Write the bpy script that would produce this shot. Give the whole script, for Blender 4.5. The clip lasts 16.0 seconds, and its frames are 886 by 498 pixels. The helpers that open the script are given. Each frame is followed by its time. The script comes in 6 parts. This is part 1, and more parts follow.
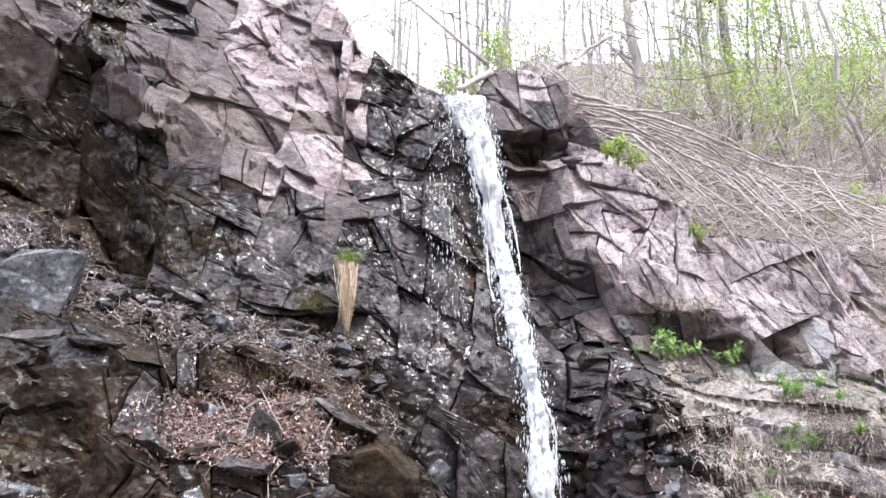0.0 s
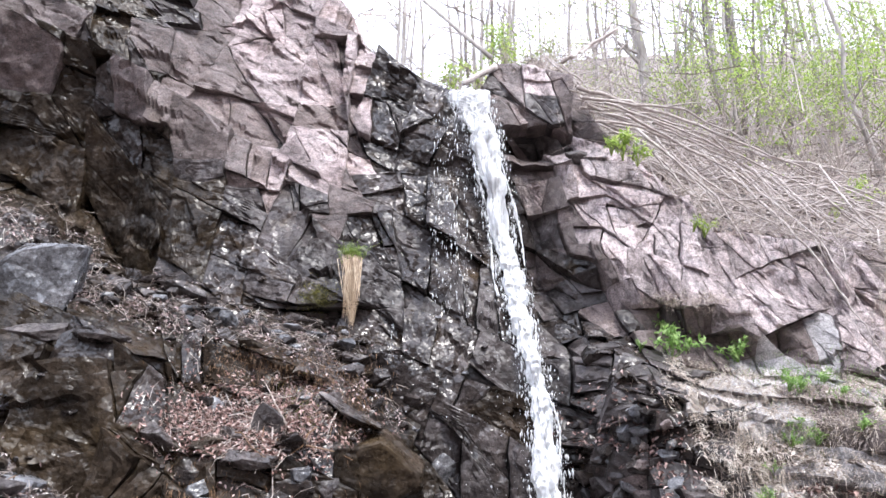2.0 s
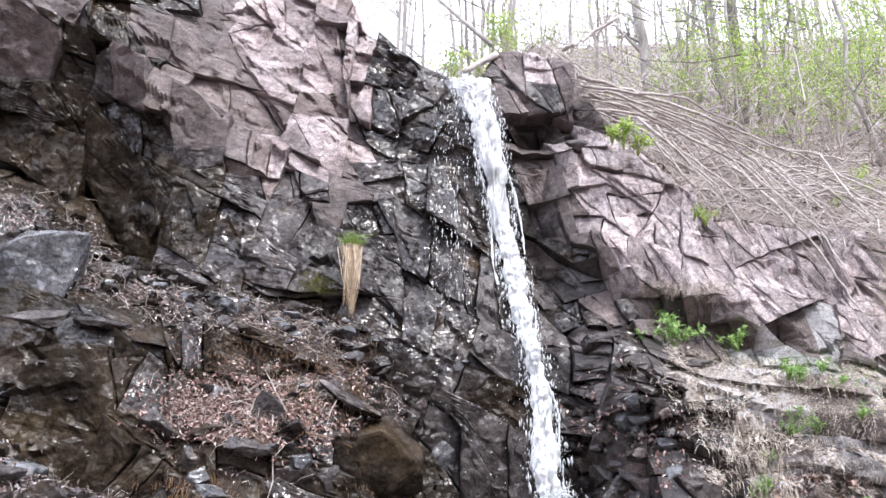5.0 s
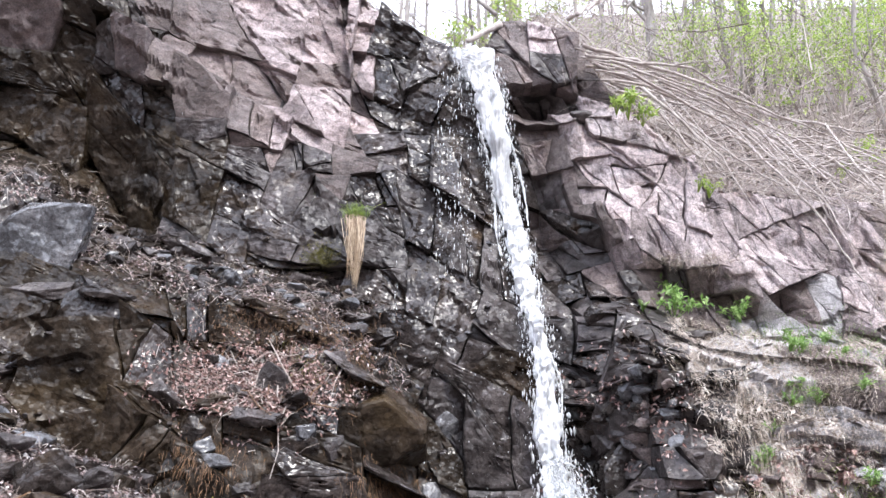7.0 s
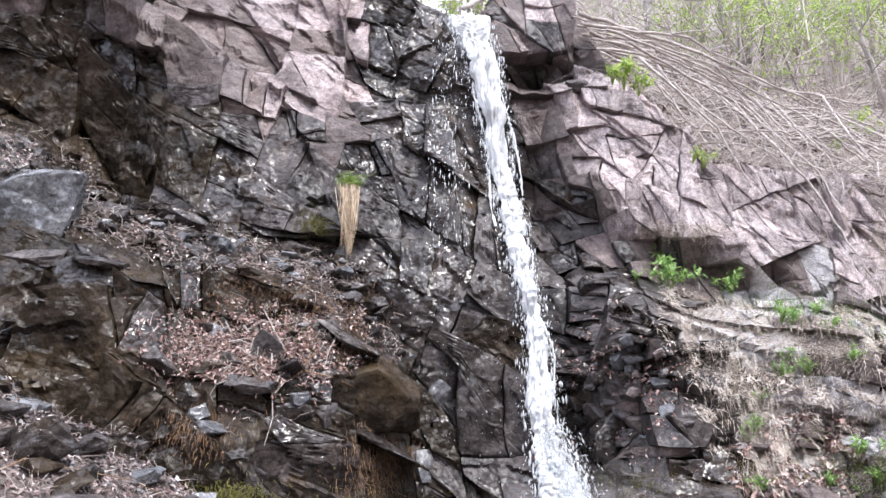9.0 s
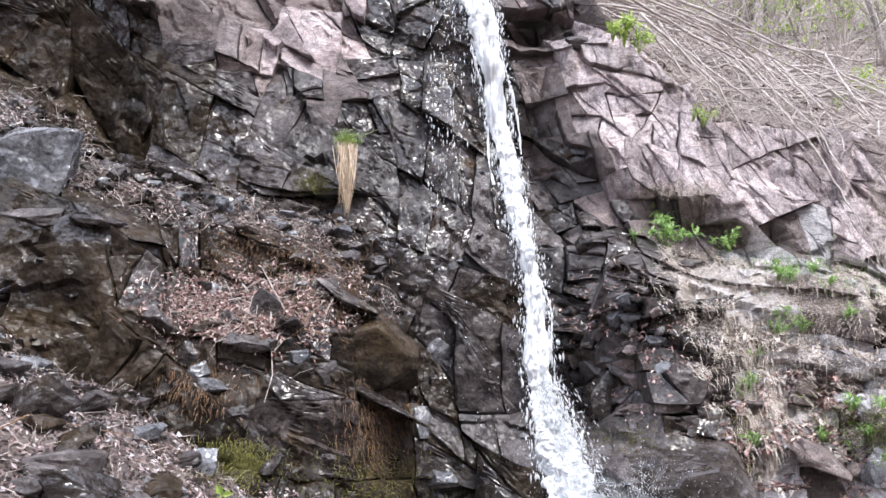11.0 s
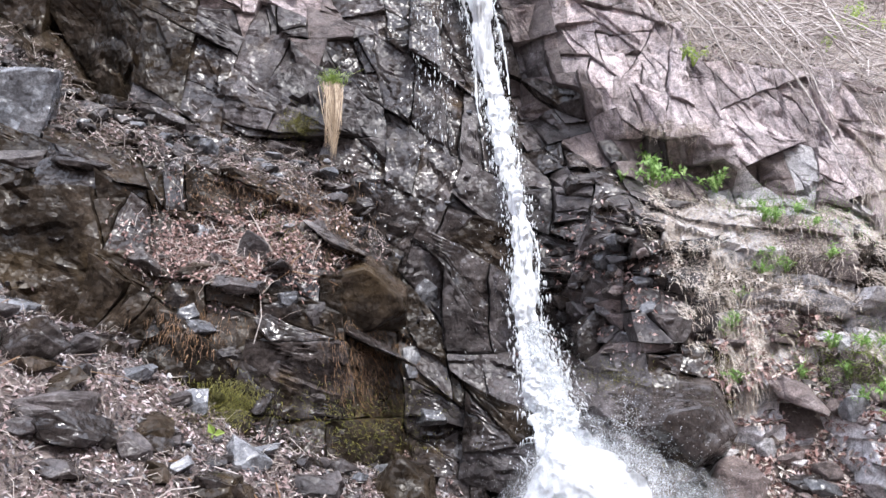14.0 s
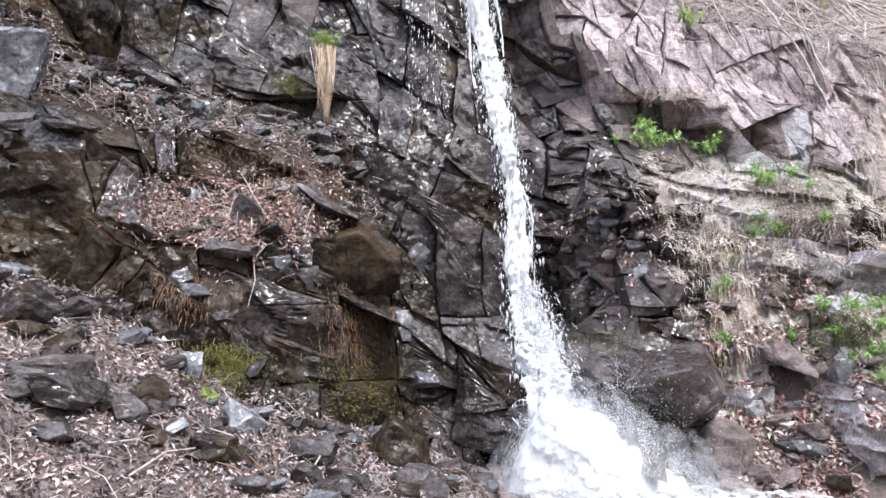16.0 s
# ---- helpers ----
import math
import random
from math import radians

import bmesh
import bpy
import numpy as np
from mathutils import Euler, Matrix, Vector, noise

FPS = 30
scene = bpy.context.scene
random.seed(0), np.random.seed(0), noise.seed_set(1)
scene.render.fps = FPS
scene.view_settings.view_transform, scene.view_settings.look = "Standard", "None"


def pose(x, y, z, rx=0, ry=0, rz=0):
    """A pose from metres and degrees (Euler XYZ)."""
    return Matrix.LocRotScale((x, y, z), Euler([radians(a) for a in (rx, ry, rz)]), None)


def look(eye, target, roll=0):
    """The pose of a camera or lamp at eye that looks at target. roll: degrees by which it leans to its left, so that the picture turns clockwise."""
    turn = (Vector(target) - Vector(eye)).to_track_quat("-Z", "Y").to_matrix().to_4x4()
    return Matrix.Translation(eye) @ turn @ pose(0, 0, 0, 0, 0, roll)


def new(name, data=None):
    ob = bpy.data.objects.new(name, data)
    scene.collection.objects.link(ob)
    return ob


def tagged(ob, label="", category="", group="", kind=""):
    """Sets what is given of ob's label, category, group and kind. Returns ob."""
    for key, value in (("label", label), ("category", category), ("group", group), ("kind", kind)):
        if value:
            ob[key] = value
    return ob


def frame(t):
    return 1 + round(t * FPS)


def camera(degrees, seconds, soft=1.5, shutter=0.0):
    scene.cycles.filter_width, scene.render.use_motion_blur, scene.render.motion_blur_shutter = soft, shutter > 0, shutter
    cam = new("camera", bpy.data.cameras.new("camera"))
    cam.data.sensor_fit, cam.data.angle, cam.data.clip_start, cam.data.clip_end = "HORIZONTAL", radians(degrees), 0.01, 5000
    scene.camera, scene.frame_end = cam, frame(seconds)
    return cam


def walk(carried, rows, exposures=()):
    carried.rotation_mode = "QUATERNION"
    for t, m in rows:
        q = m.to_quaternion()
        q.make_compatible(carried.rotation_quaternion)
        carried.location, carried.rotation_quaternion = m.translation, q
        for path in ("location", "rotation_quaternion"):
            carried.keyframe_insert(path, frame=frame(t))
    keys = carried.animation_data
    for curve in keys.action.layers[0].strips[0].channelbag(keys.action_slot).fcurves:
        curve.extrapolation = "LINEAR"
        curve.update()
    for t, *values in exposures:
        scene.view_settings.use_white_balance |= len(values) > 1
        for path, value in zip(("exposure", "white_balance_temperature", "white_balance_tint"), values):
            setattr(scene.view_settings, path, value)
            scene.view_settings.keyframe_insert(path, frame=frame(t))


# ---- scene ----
cam = camera(59.1, 16.0)
PITCH = 20.0
PATH = [(0, 0.00, 0.00, 0.00), (0.5, 0.30, -0.14, -0.06), (1, 0.18, -0.18, -0.24), (1.5, 0.27, -0.37, -0.27), (2, 0.26, -0.40, -0.18),
        (2.5, 0.09, -0.42, -0.32), (3, -0.03, -0.32, -0.28), (3.5, 0.06, -0.48, -0.33), (4, 0.08, -0.53, -0.40), (6.5, 0.47, -2.95, -0.25),
        (7, 0.47, -3.33, -0.37), (7.5, 0.40, -3.80, -0.37), (8, 0.18, -4.33, -0.41), (8.5, 0.01, -4.76, -0.48), (9, -0.03, -5.56, -0.55),
        (11.5, -0.30, -9.32, -0.54), (12, -0.58, -10.15, -0.40), (12.5, -0.73, -10.98, -0.18), (13, -0.87, -11.46, -0.17), (13.5, -0.98, -12.26, -0.22),
        (14, -1.03, -12.84, -0.22), (14.5, -1.16, -13.43, -0.18), (15, -1.28, -14.29, -0.21), (15.5, -1.29, -14.94, -0.20), (16, -1.51, -15.49, -0.23)]
walk(cam, [(t, pose(0, 0, 1.6, 90 + PITCH + p, r, w)) for t, w, p, r in PATH])

# ---- light ----
scene.view_settings.exposure = 1.58
SUN_ELEVATION, SUN_TURN = radians(58), radians(150)
world = bpy.data.worlds.new("overcast_sky")
scene.world = world
world.use_nodes = True
wn, wl = world.node_tree.nodes, world.node_tree.links
wn.clear()
sky = wn.new("ShaderNodeTexSky")
sky.sky_type, sky.sun_disc, sky.sun_elevation, sky.sun_rotation = "NISHITA", False, SUN_ELEVATION, SUN_TURN
sky_mix = wn.new("ShaderNodeMix")
sky_mix.data_type = "RGBA"
sky_mix.inputs[0].default_value = 0.8
sky_mix.inputs[7].default_value = (12.9, 13.75, 16.7, 1)
sky_back = wn.new("ShaderNodeBackground")
sky_back.inputs[1].default_value = 0.1
sky_out = wn.new("ShaderNodeOutputWorld")
wl.new(sky.outputs[0], sky_mix.inputs[6])
wl.new(sky_mix.outputs[2], sky_back.inputs[0])
wl.new(sky_back.outputs[0], sky_out.inputs[0])
sun = new("sun", bpy.data.lights.new("sun", "SUN"))
sun.data.energy, sun.data.angle, sun.data.color = 1.8, radians(14), (1, 0.97, 0.94)
sun_way = Vector((math.sin(SUN_TURN) * math.cos(SUN_ELEVATION), math.cos(SUN_TURN) * math.cos(SUN_ELEVATION), math.sin(SUN_ELEVATION)))
sun.matrix_world = look(sun_way * 40, (0, 0, 0))

# ---- form of the cliff ----
def smooth(a, b, v):
    s = min(1.0, max(0.0, (v - a) / (b - a)))
    return s * s * (3 - 2 * s)


def hump(x, z, cx, cz, rx, rz):
    return math.exp(-((x - cx) / rx) ** 2 - ((z - cz) / rz) ** 2)


def along(v, *knots):
    """Straight lines through knots (place, value)."""
    if v <= knots[0][0]:
        return knots[0][1]
    for (a, p), (b, q) in zip(knots, knots[1:]):
        if v <= b:
            return p + (q - p) * (v - a) / (b - a)
    return knots[-1][1]


def top_z(x):
    """The cliff's upper edge."""
    return along(x, (-7.21, 11.46), (-3.07, 9.85), (-1.59, 8.69), (-1.09, 7.70), (-0.64, 7.29), (-0.05, 6.93), (0.09, 6.75), (0.41, 6.75), (0.55, 7.24), (0.87, 7.33), (1.56, 6.89), (1.89, 5.98),
                 (2.31, 5.43), (2.68, 5.02), (2.87, 4.60), (4.27, 4.46), (4.65, 4.23), (7.47, 3.76))


def brow_z(x):
    """Lower edge of the rock that hangs over the hollow."""
    return along(x, (-5.99, 7.18), (-4.58, 6.66), (-3.90, 6.72), (-3.51, 5.99), (-1.81, 5.03), (-1.30, 4.32))


def shelf_z(x):
    """Edge of the long ledge below the hollow."""
    return along(x, (-5.59, 4.98), (-4.62, 4.74), (-4.06, 4.61), (-3.51, 4.04), (-2.36, 3.65), (-1.05, 3.42), (-0.54, 2.96), (0.48, 2.75))


def eave_z(x):
    """Lower edge of the dry wall."""
    return along(x, (0.83, 4.60), (1.32, 4.27), (1.82, 3.98), (2.42, 3.69), (2.79, 3.53), (3.15, 3.34), (4.02, 3.77), (4.66, 3.86), (7.45, 3.42))


def bank_z(x):
    """Back and front of the grassy bank under the dry wall."""
    return (along(x, (1.12, 3.53), (1.44, 3.50), (2.10, 3.27), (3.09, 3.04), (3.89, 2.96), (4.46, 2.57), (6.50, 2.29)),
            along(x, (1.12, 3.07), (1.42, 3.07), (2.06, 2.64), (2.48, 2.55), (3.03, 2.52), (3.82, 2.34), (4.19, 1.92), (6.52, 1.64)))


def face_y(x, z):
    y = 6.95 + 0.26 * z - 0.18 * max(0.0, -1.0 - x) - 0.06 * max(0.0, x - 1.0)
    brow, shelf = brow_z(x), shelf_z(x)
    left = 0.25 * smooth(-1.5, -2.3, x) + 0.75 * smooth(-2.8, -3.5, x)
    y += left * smooth(brow + 0.1, brow - 0.12, z) * smooth(shelf - 0.2, shelf + 0.1, z) * (0.26 + 0.26 * max(0.0, brow - z))
    y -= smooth(-0.18, -1.1, x) * 0.6 * smooth(shelf + 0.05, shelf - 0.5, z)
    y -= 0.34 * smooth(2.75, 2.1, z) * smooth(-2.8, -2.5, x) * smooth(-0.18, -0.73, x)
    y -= 0.3 * smooth(3.4, 3.0, z) * smooth(-2.3, -2.8, x)
    y += 0.06 * smooth(1.27, 0.99, z) * smooth(-1.95, -1.48, x) * smooth(0.48, 0.1, x)
    y += 0.6 * hump(x, z, 1.04, 4.32, 0.31, 0.85) + 0.95 * hump(x, z, 1.1, 6.02, 0.36, 0.15)
    y += 0.3 * hump(x, z, 0.51, 4.69, 0.28, 0.65) - 0.1 * hump(x, z, -0.46, 6.97, 0.46, 0.46)
    y -= 0.22 * (min(z, 7.4) - 4.7) * smooth(-2.7, -3.7, x) * smooth(4.3, 4.8, z)
    right = smooth(1.02, 1.48, x)
    eave = eave_z(x)
    y -= 0.16 * right * (1 - (1 - smooth(eave - 0.1, eave + 0.05, z)) * smooth(3.5, 3.1, x))
    y += 0.2 * smooth(1.9, 2.4, x) * smooth(3.5, 3.1, x) * smooth(eave + 0.03, eave - 0.1, z)
    back, front = bank_z(x)
    y -= 0.72 * smooth(1.1, 1.77, x) * smooth(back + 0.02, front, z)
    y += 0.55 * hump(x, z, 1.45, 1.78, 0.26, 0.24)
    y -= 0.4 * smooth(1.55, 0.99, z) * hump(x, 0, 1.08, 0, 0.5, 1)
    return y


def brook(x, y):
    """1 in the bed of the brook that leaves the falls."""
    mid = along(x, (0.4, 6.3), (1.4, 6.1), (2.6, 5.92), (4.0, 5.85), (7.0, 5.4), (40, -2))
    return smooth(0.2, 0.7, x) * smooth(0.7, 0.3, abs(y - mid)) * smooth(45, 38, x)


def ground_z(x, y):
    wall = along(x, (-5.62, 3.42), (-3.72, 2.5), (-3.26, 1.95), (-2.79, 1.7), (-2.09, 1.36), (-1.48, 0.95), (-0.73, 0.68), (-0.08, 0.43), (0.48, 0.17), (1.75, 0.15), (2.15, 0.45), (2.5, 1.08), (3.2, 1.2), (3.95, 1.12), (6.54, 1.1))
    end = along(x, (-4, 5.5), (-2.5, 5.8), (-1.6, 6.2), (0, 6.6), (1.9, 6.65), (2.6, 6.6), (4, 6.55))
    run = 2.6 - 1.8 * smooth(0.3, 1.8, x)
    return max(0.0, wall - 0.25) * smooth(end - run, end, y) + 0.31 * smooth(2.0, 4.8, y) - 0.16 * brook(x, y) - 0.06 + 0.03 * math.sin(x * 2.1 + y) + 0.03 * math.sin(x * 5.3 - y * 3.1) + 0.02 * math.sin(x * 9.1 + y * 7.7) * math.sin(y * 11 - x * 3)


def hill_z(x, y):
    s = max(0.0, y - face_y(x, top_z(x)))
    rise = along(s, (0, 0), (3, 2.3), (9, 5.6), (60, 26))
    rise += along(s, (0, 0), (3, 0.1), (9, 1.2), (30, 8.5), (60, 14)) * smooth(2.2, 8.0, x)
    low = along(s, (0, 0), (4, 0.6), (60, 20))
    m = smooth(0.5, 1.5, x)
    return top_z(min(x, 8)) - 0.05 + rise * m + low * (1 - m)


# ---- end of form ----
# ---- materials ----
def noise_node(nt, scale, detail=4.0, rough=0.55, vec=None, stretch=None):
    n = nt.nodes.new("ShaderNodeTexNoise")
    n.inputs["Scale"].default_value, n.inputs["Detail"].default_value, n.inputs["Roughness"].default_value = scale, detail, rough
    geo = nt.nodes.new("ShaderNodeNewGeometry")
    if stretch:
        mp = nt.nodes.new("ShaderNodeMapping")
        mp.inputs["Scale"].default_value = stretch[:3]
        mp.inputs["Rotation"].default_value = stretch[3:]
        nt.links.new(geo.outputs["Position"], mp.inputs["Vector"])
        nt.links.new(mp.outputs[0], n.inputs["Vector"])
    else:
        nt.links.new(geo.outputs["Position"], n.inputs["Vector"])
    return n.outputs["Fac"]


def ramp(nt, fac, *stops):
    r = nt.nodes.new("ShaderNodeValToRGB")
    while len(r.color_ramp.elements) < len(stops):
        r.color_ramp.elements.new(0.5)
    for e, (p, c) in zip(r.color_ramp.elements, stops):
        e.position, e.color = p, ((c, c, c, 1) if isinstance(c, (int, float)) else (*c, 1))
    nt.links.new(fac, r.inputs[0])
    return r.outputs[0]


def blend(nt, kind, fac, a, b):
    m = nt.nodes.new("ShaderNodeMix")
    m.data_type, m.blend_type = "RGBA", kind
    for slot, val in ((0, fac), (6, a), (7, b)):
        if isinstance(val, (int, float)):
            m.inputs[slot].default_value = val
        elif isinstance(val, tuple):
            m.inputs[slot].default_value = (*val, 1)
        else:
            nt.links.new(val, m.inputs[slot])
    return m.outputs[2]


def shader(name, colour, rough, bumps=(), spec=0.5):
    """colour and rough: functions of the node tree or values. bumps: (height output, distance)."""
    m = bpy.data.materials.new(name)
    m.use_nodes = True
    nt = m.node_tree
    b = nt.nodes["Principled BSDF"]
    b.inputs["Specular IOR Level"].default_value = spec
    c, r = (colour(nt) if callable(colour) else colour), (rough(nt) if callable(rough) else rough)
    if isinstance(c, tuple):
        b.inputs["Base Color"].default_value = (*c, 1)
    else:
        nt.links.new(c, b.inputs["Base Color"])
    if isinstance(r, (int, float)):
        b.inputs["Roughness"].default_value = r
    else:
        nt.links.new(r, b.inputs["Roughness"])
    last = None
    for fn, dist in bumps:
        bump = nt.nodes.new("ShaderNodeBump")
        bump.inputs["Strength"].default_value, bump.inputs["Distance"].default_value = 1.0, dist
        nt.links.new(fn(nt), bump.inputs["Height"])
        if last:
            nt.links.new(last, bump.inputs["Normal"])
        last = bump.outputs[0]
    if last:
        nt.links.new(last, b.inputs["Normal"])
    return m


def each(nt):
    return nt.nodes.new("ShaderNodeObjectInfo").outputs["Random"]


def island(nt):
    return nt.nodes.new("ShaderNodeNewGeometry").outputs["Random Per Island"]


def rock(name, dark, mid, light, stain, stain_from, rough_lo, rough_hi, relief=1.0, spec=0.5, crack=0.28, gloss=False, lay=(0.7, 0.7, 2.4, 0, radians(-33), 0), streak=0.55):

    def cracks(nt):
        v = nt.nodes.new("ShaderNodeTexVoronoi")
        v.feature = "DISTANCE_TO_EDGE"
        v.inputs["Scale"].default_value = 5.0
        warp = nt.nodes.new("ShaderNodeTexNoise")
        warp.inputs["Scale"].default_value, warp.inputs["Detail"].default_value = 3.0, 5.0
        geo = nt.nodes.new("ShaderNodeNewGeometry")
        mp = nt.nodes.new("ShaderNodeMapping")
        mp.inputs["Scale"].default_value, mp.inputs["Rotation"].default_value = (0.5, 0.8, 1.3), (0, radians(-33), 0)
        nt.links.new(geo.outputs["Position"], warp.inputs["Vector"])
        nt.links.new(geo.outputs["Position"], mp.inputs["Vector"])
        nt.links.new(blend(nt, "ADD", 0.3, mp.outputs[0], warp.outputs["Color"]), v.inputs["Vector"])
        return ramp(nt, v.outputs["Distance"], (0.0, 0.0), (0.03, 1.0))

    def colour(nt):
        c = ramp(nt, noise_node(nt, 2.3, 6, 0.62), (0.3, dark), (0.5, mid), (0.72, light))
        c = blend(nt, "MULTIPLY", 0.9, c, ramp(nt, noise_node(nt, 19, 8, 0.7), (0.28, 0.45), (0.5, 0.95), (0.75, 1.25)))
        c = blend(nt, "MULTIPLY", streak, c, ramp(nt, noise_node(nt, 6, 5, 0.6, None, lay), (0.35, 0.5), (0.55, 1.15), (0.7, 1.3)))
        c = blend(nt, "MIX", ramp(nt, noise_node(nt, 1.6, 7, 0.68), (stain_from, 0.0), (stain_from + 0.12, 0.75)), c, stain)
        c = blend(nt, "MULTIPLY", crack, c, ramp(nt, cracks(nt), (0.0, 0.3), (1.0, 1.0)))
        c = blend(nt, "MULTIPLY", 0.85, c, ramp(nt, noise_node(nt, 70, 4, 0.75), (0.3, 0.35), (0.5, 1.0), (0.7, 1.7)))
        return blend(nt, "MULTIPLY", 1.0, c, ramp(nt, each(nt), (0.0, (0.68, 0.67, 0.67)), (0.45, (0.95, 0.94, 0.94)), (1.0, (1.25, 1.22, 1.21))))

    def rough(nt):
        return ramp(nt, noise_node(nt, 5, 6, 0.65), (0.38, rough_lo), (0.62, rough_hi))

    def chips(scale):
        """Small flat facets, each tilted its own way."""
        def height(nt):
            v = nt.nodes.new("ShaderNodeTexVoronoi")
            v.inputs["Scale"].default_value = scale
            geo = nt.nodes.new("ShaderNodeNewGeometry")
            nt.links.new(geo.outputs["Position"], v.inputs["Vector"])
            steps_in = []
            for kind, a, b in (("SUBTRACT", geo.outputs["Position"], v.outputs["Position"]), ("SUBTRACT", v.outputs["Color"], (0.5, 0.5, 0.5))):
                n = nt.nodes.new("ShaderNodeVectorMath")
                n.operation = kind
                nt.links.new(a, n.inputs[0])
                if isinstance(b, tuple):
                    n.inputs[1].default_value = b
                else:
                    nt.links.new(b, n.inputs[1])
                steps_in.append(n.outputs[0])
            dot = nt.nodes.new("ShaderNodeVectorMath")
            dot.operation = "DOT_PRODUCT"
            nt.links.new(steps_in[0], dot.inputs[0])
            nt.links.new(steps_in[1], dot.inputs[1])
            return dot.outputs["Value"]
        return height

    extra = ((lambda nt: noise_node(nt, 60, 2, 0.5), 0.0015), (chips(8), 0.38), (chips(20), 0.34)) if gloss else ((chips(14), 0.3),)
    return shader(name, colour, rough, ((lambda nt: noise_node(nt, 4, 3 if gloss else 8, 0.6), 0.04 * relief), (cracks, 0.012 * relief * min(1.0, crack * 2.2)),
                                        (lambda nt: noise_node(nt, 16, 2, 0.5) if gloss else noise_node(nt, 30, 8, 0.8), 0.006 if gloss else 0.026 * relief)) + extra, spec)


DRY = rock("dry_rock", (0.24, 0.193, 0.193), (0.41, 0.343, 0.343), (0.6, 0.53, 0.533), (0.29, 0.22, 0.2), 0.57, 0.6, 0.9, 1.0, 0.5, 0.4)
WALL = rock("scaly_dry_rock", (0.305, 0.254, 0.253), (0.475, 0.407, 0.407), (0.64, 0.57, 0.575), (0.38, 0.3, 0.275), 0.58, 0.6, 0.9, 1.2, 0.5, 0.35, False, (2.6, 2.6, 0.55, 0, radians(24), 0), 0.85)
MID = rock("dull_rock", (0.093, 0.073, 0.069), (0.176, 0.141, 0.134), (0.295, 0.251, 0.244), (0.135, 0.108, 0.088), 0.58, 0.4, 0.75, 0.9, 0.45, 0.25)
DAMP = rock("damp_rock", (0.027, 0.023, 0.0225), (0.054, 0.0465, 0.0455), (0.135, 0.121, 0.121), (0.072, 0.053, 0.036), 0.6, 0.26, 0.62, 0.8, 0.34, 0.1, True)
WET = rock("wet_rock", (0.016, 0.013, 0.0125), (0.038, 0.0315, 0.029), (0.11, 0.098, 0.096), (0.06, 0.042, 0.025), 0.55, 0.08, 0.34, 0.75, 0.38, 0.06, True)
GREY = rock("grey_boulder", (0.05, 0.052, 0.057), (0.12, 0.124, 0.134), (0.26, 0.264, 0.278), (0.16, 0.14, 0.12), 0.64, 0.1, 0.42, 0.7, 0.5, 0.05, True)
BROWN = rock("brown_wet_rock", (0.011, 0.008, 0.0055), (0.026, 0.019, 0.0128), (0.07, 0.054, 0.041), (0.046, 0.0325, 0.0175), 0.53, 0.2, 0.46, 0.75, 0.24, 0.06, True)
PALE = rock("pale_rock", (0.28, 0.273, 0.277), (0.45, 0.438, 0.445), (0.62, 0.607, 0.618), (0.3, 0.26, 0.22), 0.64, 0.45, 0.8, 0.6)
# Kept dark for the backing: the shade of the cracks is in its colour.
BACK = rock("crack_shade_backing", (0.03, 0.026, 0.024), (0.06, 0.052, 0.05), (0.12, 0.106, 0.1), (0.05, 0.035, 0.02), 0.56, 0.4, 0.8)
SOIL = shader("leafy_soil", lambda nt: blend(nt, "MULTIPLY", 0.8, ramp(nt, noise_node(nt, 3, 6), (0.3, (0.08, 0.06, 0.053)), (0.55, (0.17, 0.135, 0.122)), (0.75, (0.28, 0.235, 0.22))),
              ramp(nt, noise_node(nt, 40, 6, 0.7), (0.3, 0.4), (0.6, 1.2))), 0.85, ((lambda nt: noise_node(nt, 30, 8, 0.7), 0.04),))


DUFF = shader("leaf_mould", lambda nt: blend(nt, "MULTIPLY", 0.8, ramp(nt, noise_node(nt, 3, 6), (0.3, (0.12, 0.096, 0.088)), (0.55, (0.26, 0.217, 0.202)), (0.75, (0.4, 0.35, 0.335))),
              ramp(nt, noise_node(nt, 40, 6, 0.7), (0.3, 0.4), (0.6, 1.2))), 0.85, ((lambda nt: noise_node(nt, 30, 8, 0.7), 0.04),))


def leafy(name, *stops, rough=0.6, through_light=0.35, patchy=0.0):
    def colour(nt):
        c = ramp(nt, island(nt), *stops)
        return blend(nt, "MULTIPLY", patchy, c, ramp(nt, noise_node(nt, 3.5, 5, 0.65), (0.36, 0.22), (0.6, 1.25))) if patchy else c

    m = shader(name, colour, rough)
    nt = m.node_tree
    if through_light:
        b, out = nt.nodes["Principled BSDF"], nt.nodes["Material Output"]
        t = nt.nodes.new("ShaderNodeBsdfTranslucent")
        mix = nt.nodes.new("ShaderNodeMixShader")
        mix.inputs[0].default_value = through_light
        nt.links.new(b.inputs["Base Color"].links[0].from_socket, t.inputs[0])
        nt.links.new(b.outputs[0], mix.inputs[1])
        nt.links.new(t.outputs[0], mix.inputs[2])
        nt.links.new(mix.outputs[0], out.inputs[0])
    return m


LITTER = leafy("dead_leaves", (0, (0.018, 0.012, 0.011)), (0.35, (0.07, 0.047, 0.043)), (0.65, (0.21, 0.145, 0.135)), (0.85, (0.36, 0.28, 0.275)), (1, (0.6, 0.54, 0.545)), rough=0.28, through_light=0, patchy=0.9)
PALE_LITTER = leafy("pale_dead_leaves", (0, (0.17, 0.135, 0.11)), (0.5, (0.36, 0.305, 0.27)), (1, (0.6, 0.55, 0.5)), through_light=0)
GRAVEL = leafy("rock_chips", (0, (0.04, 0.036, 0.036)), (0.5, (0.13, 0.12, 0.125)), (1, (0.36, 0.35, 0.365)), rough=0.35, through_light=0, patchy=0.7)
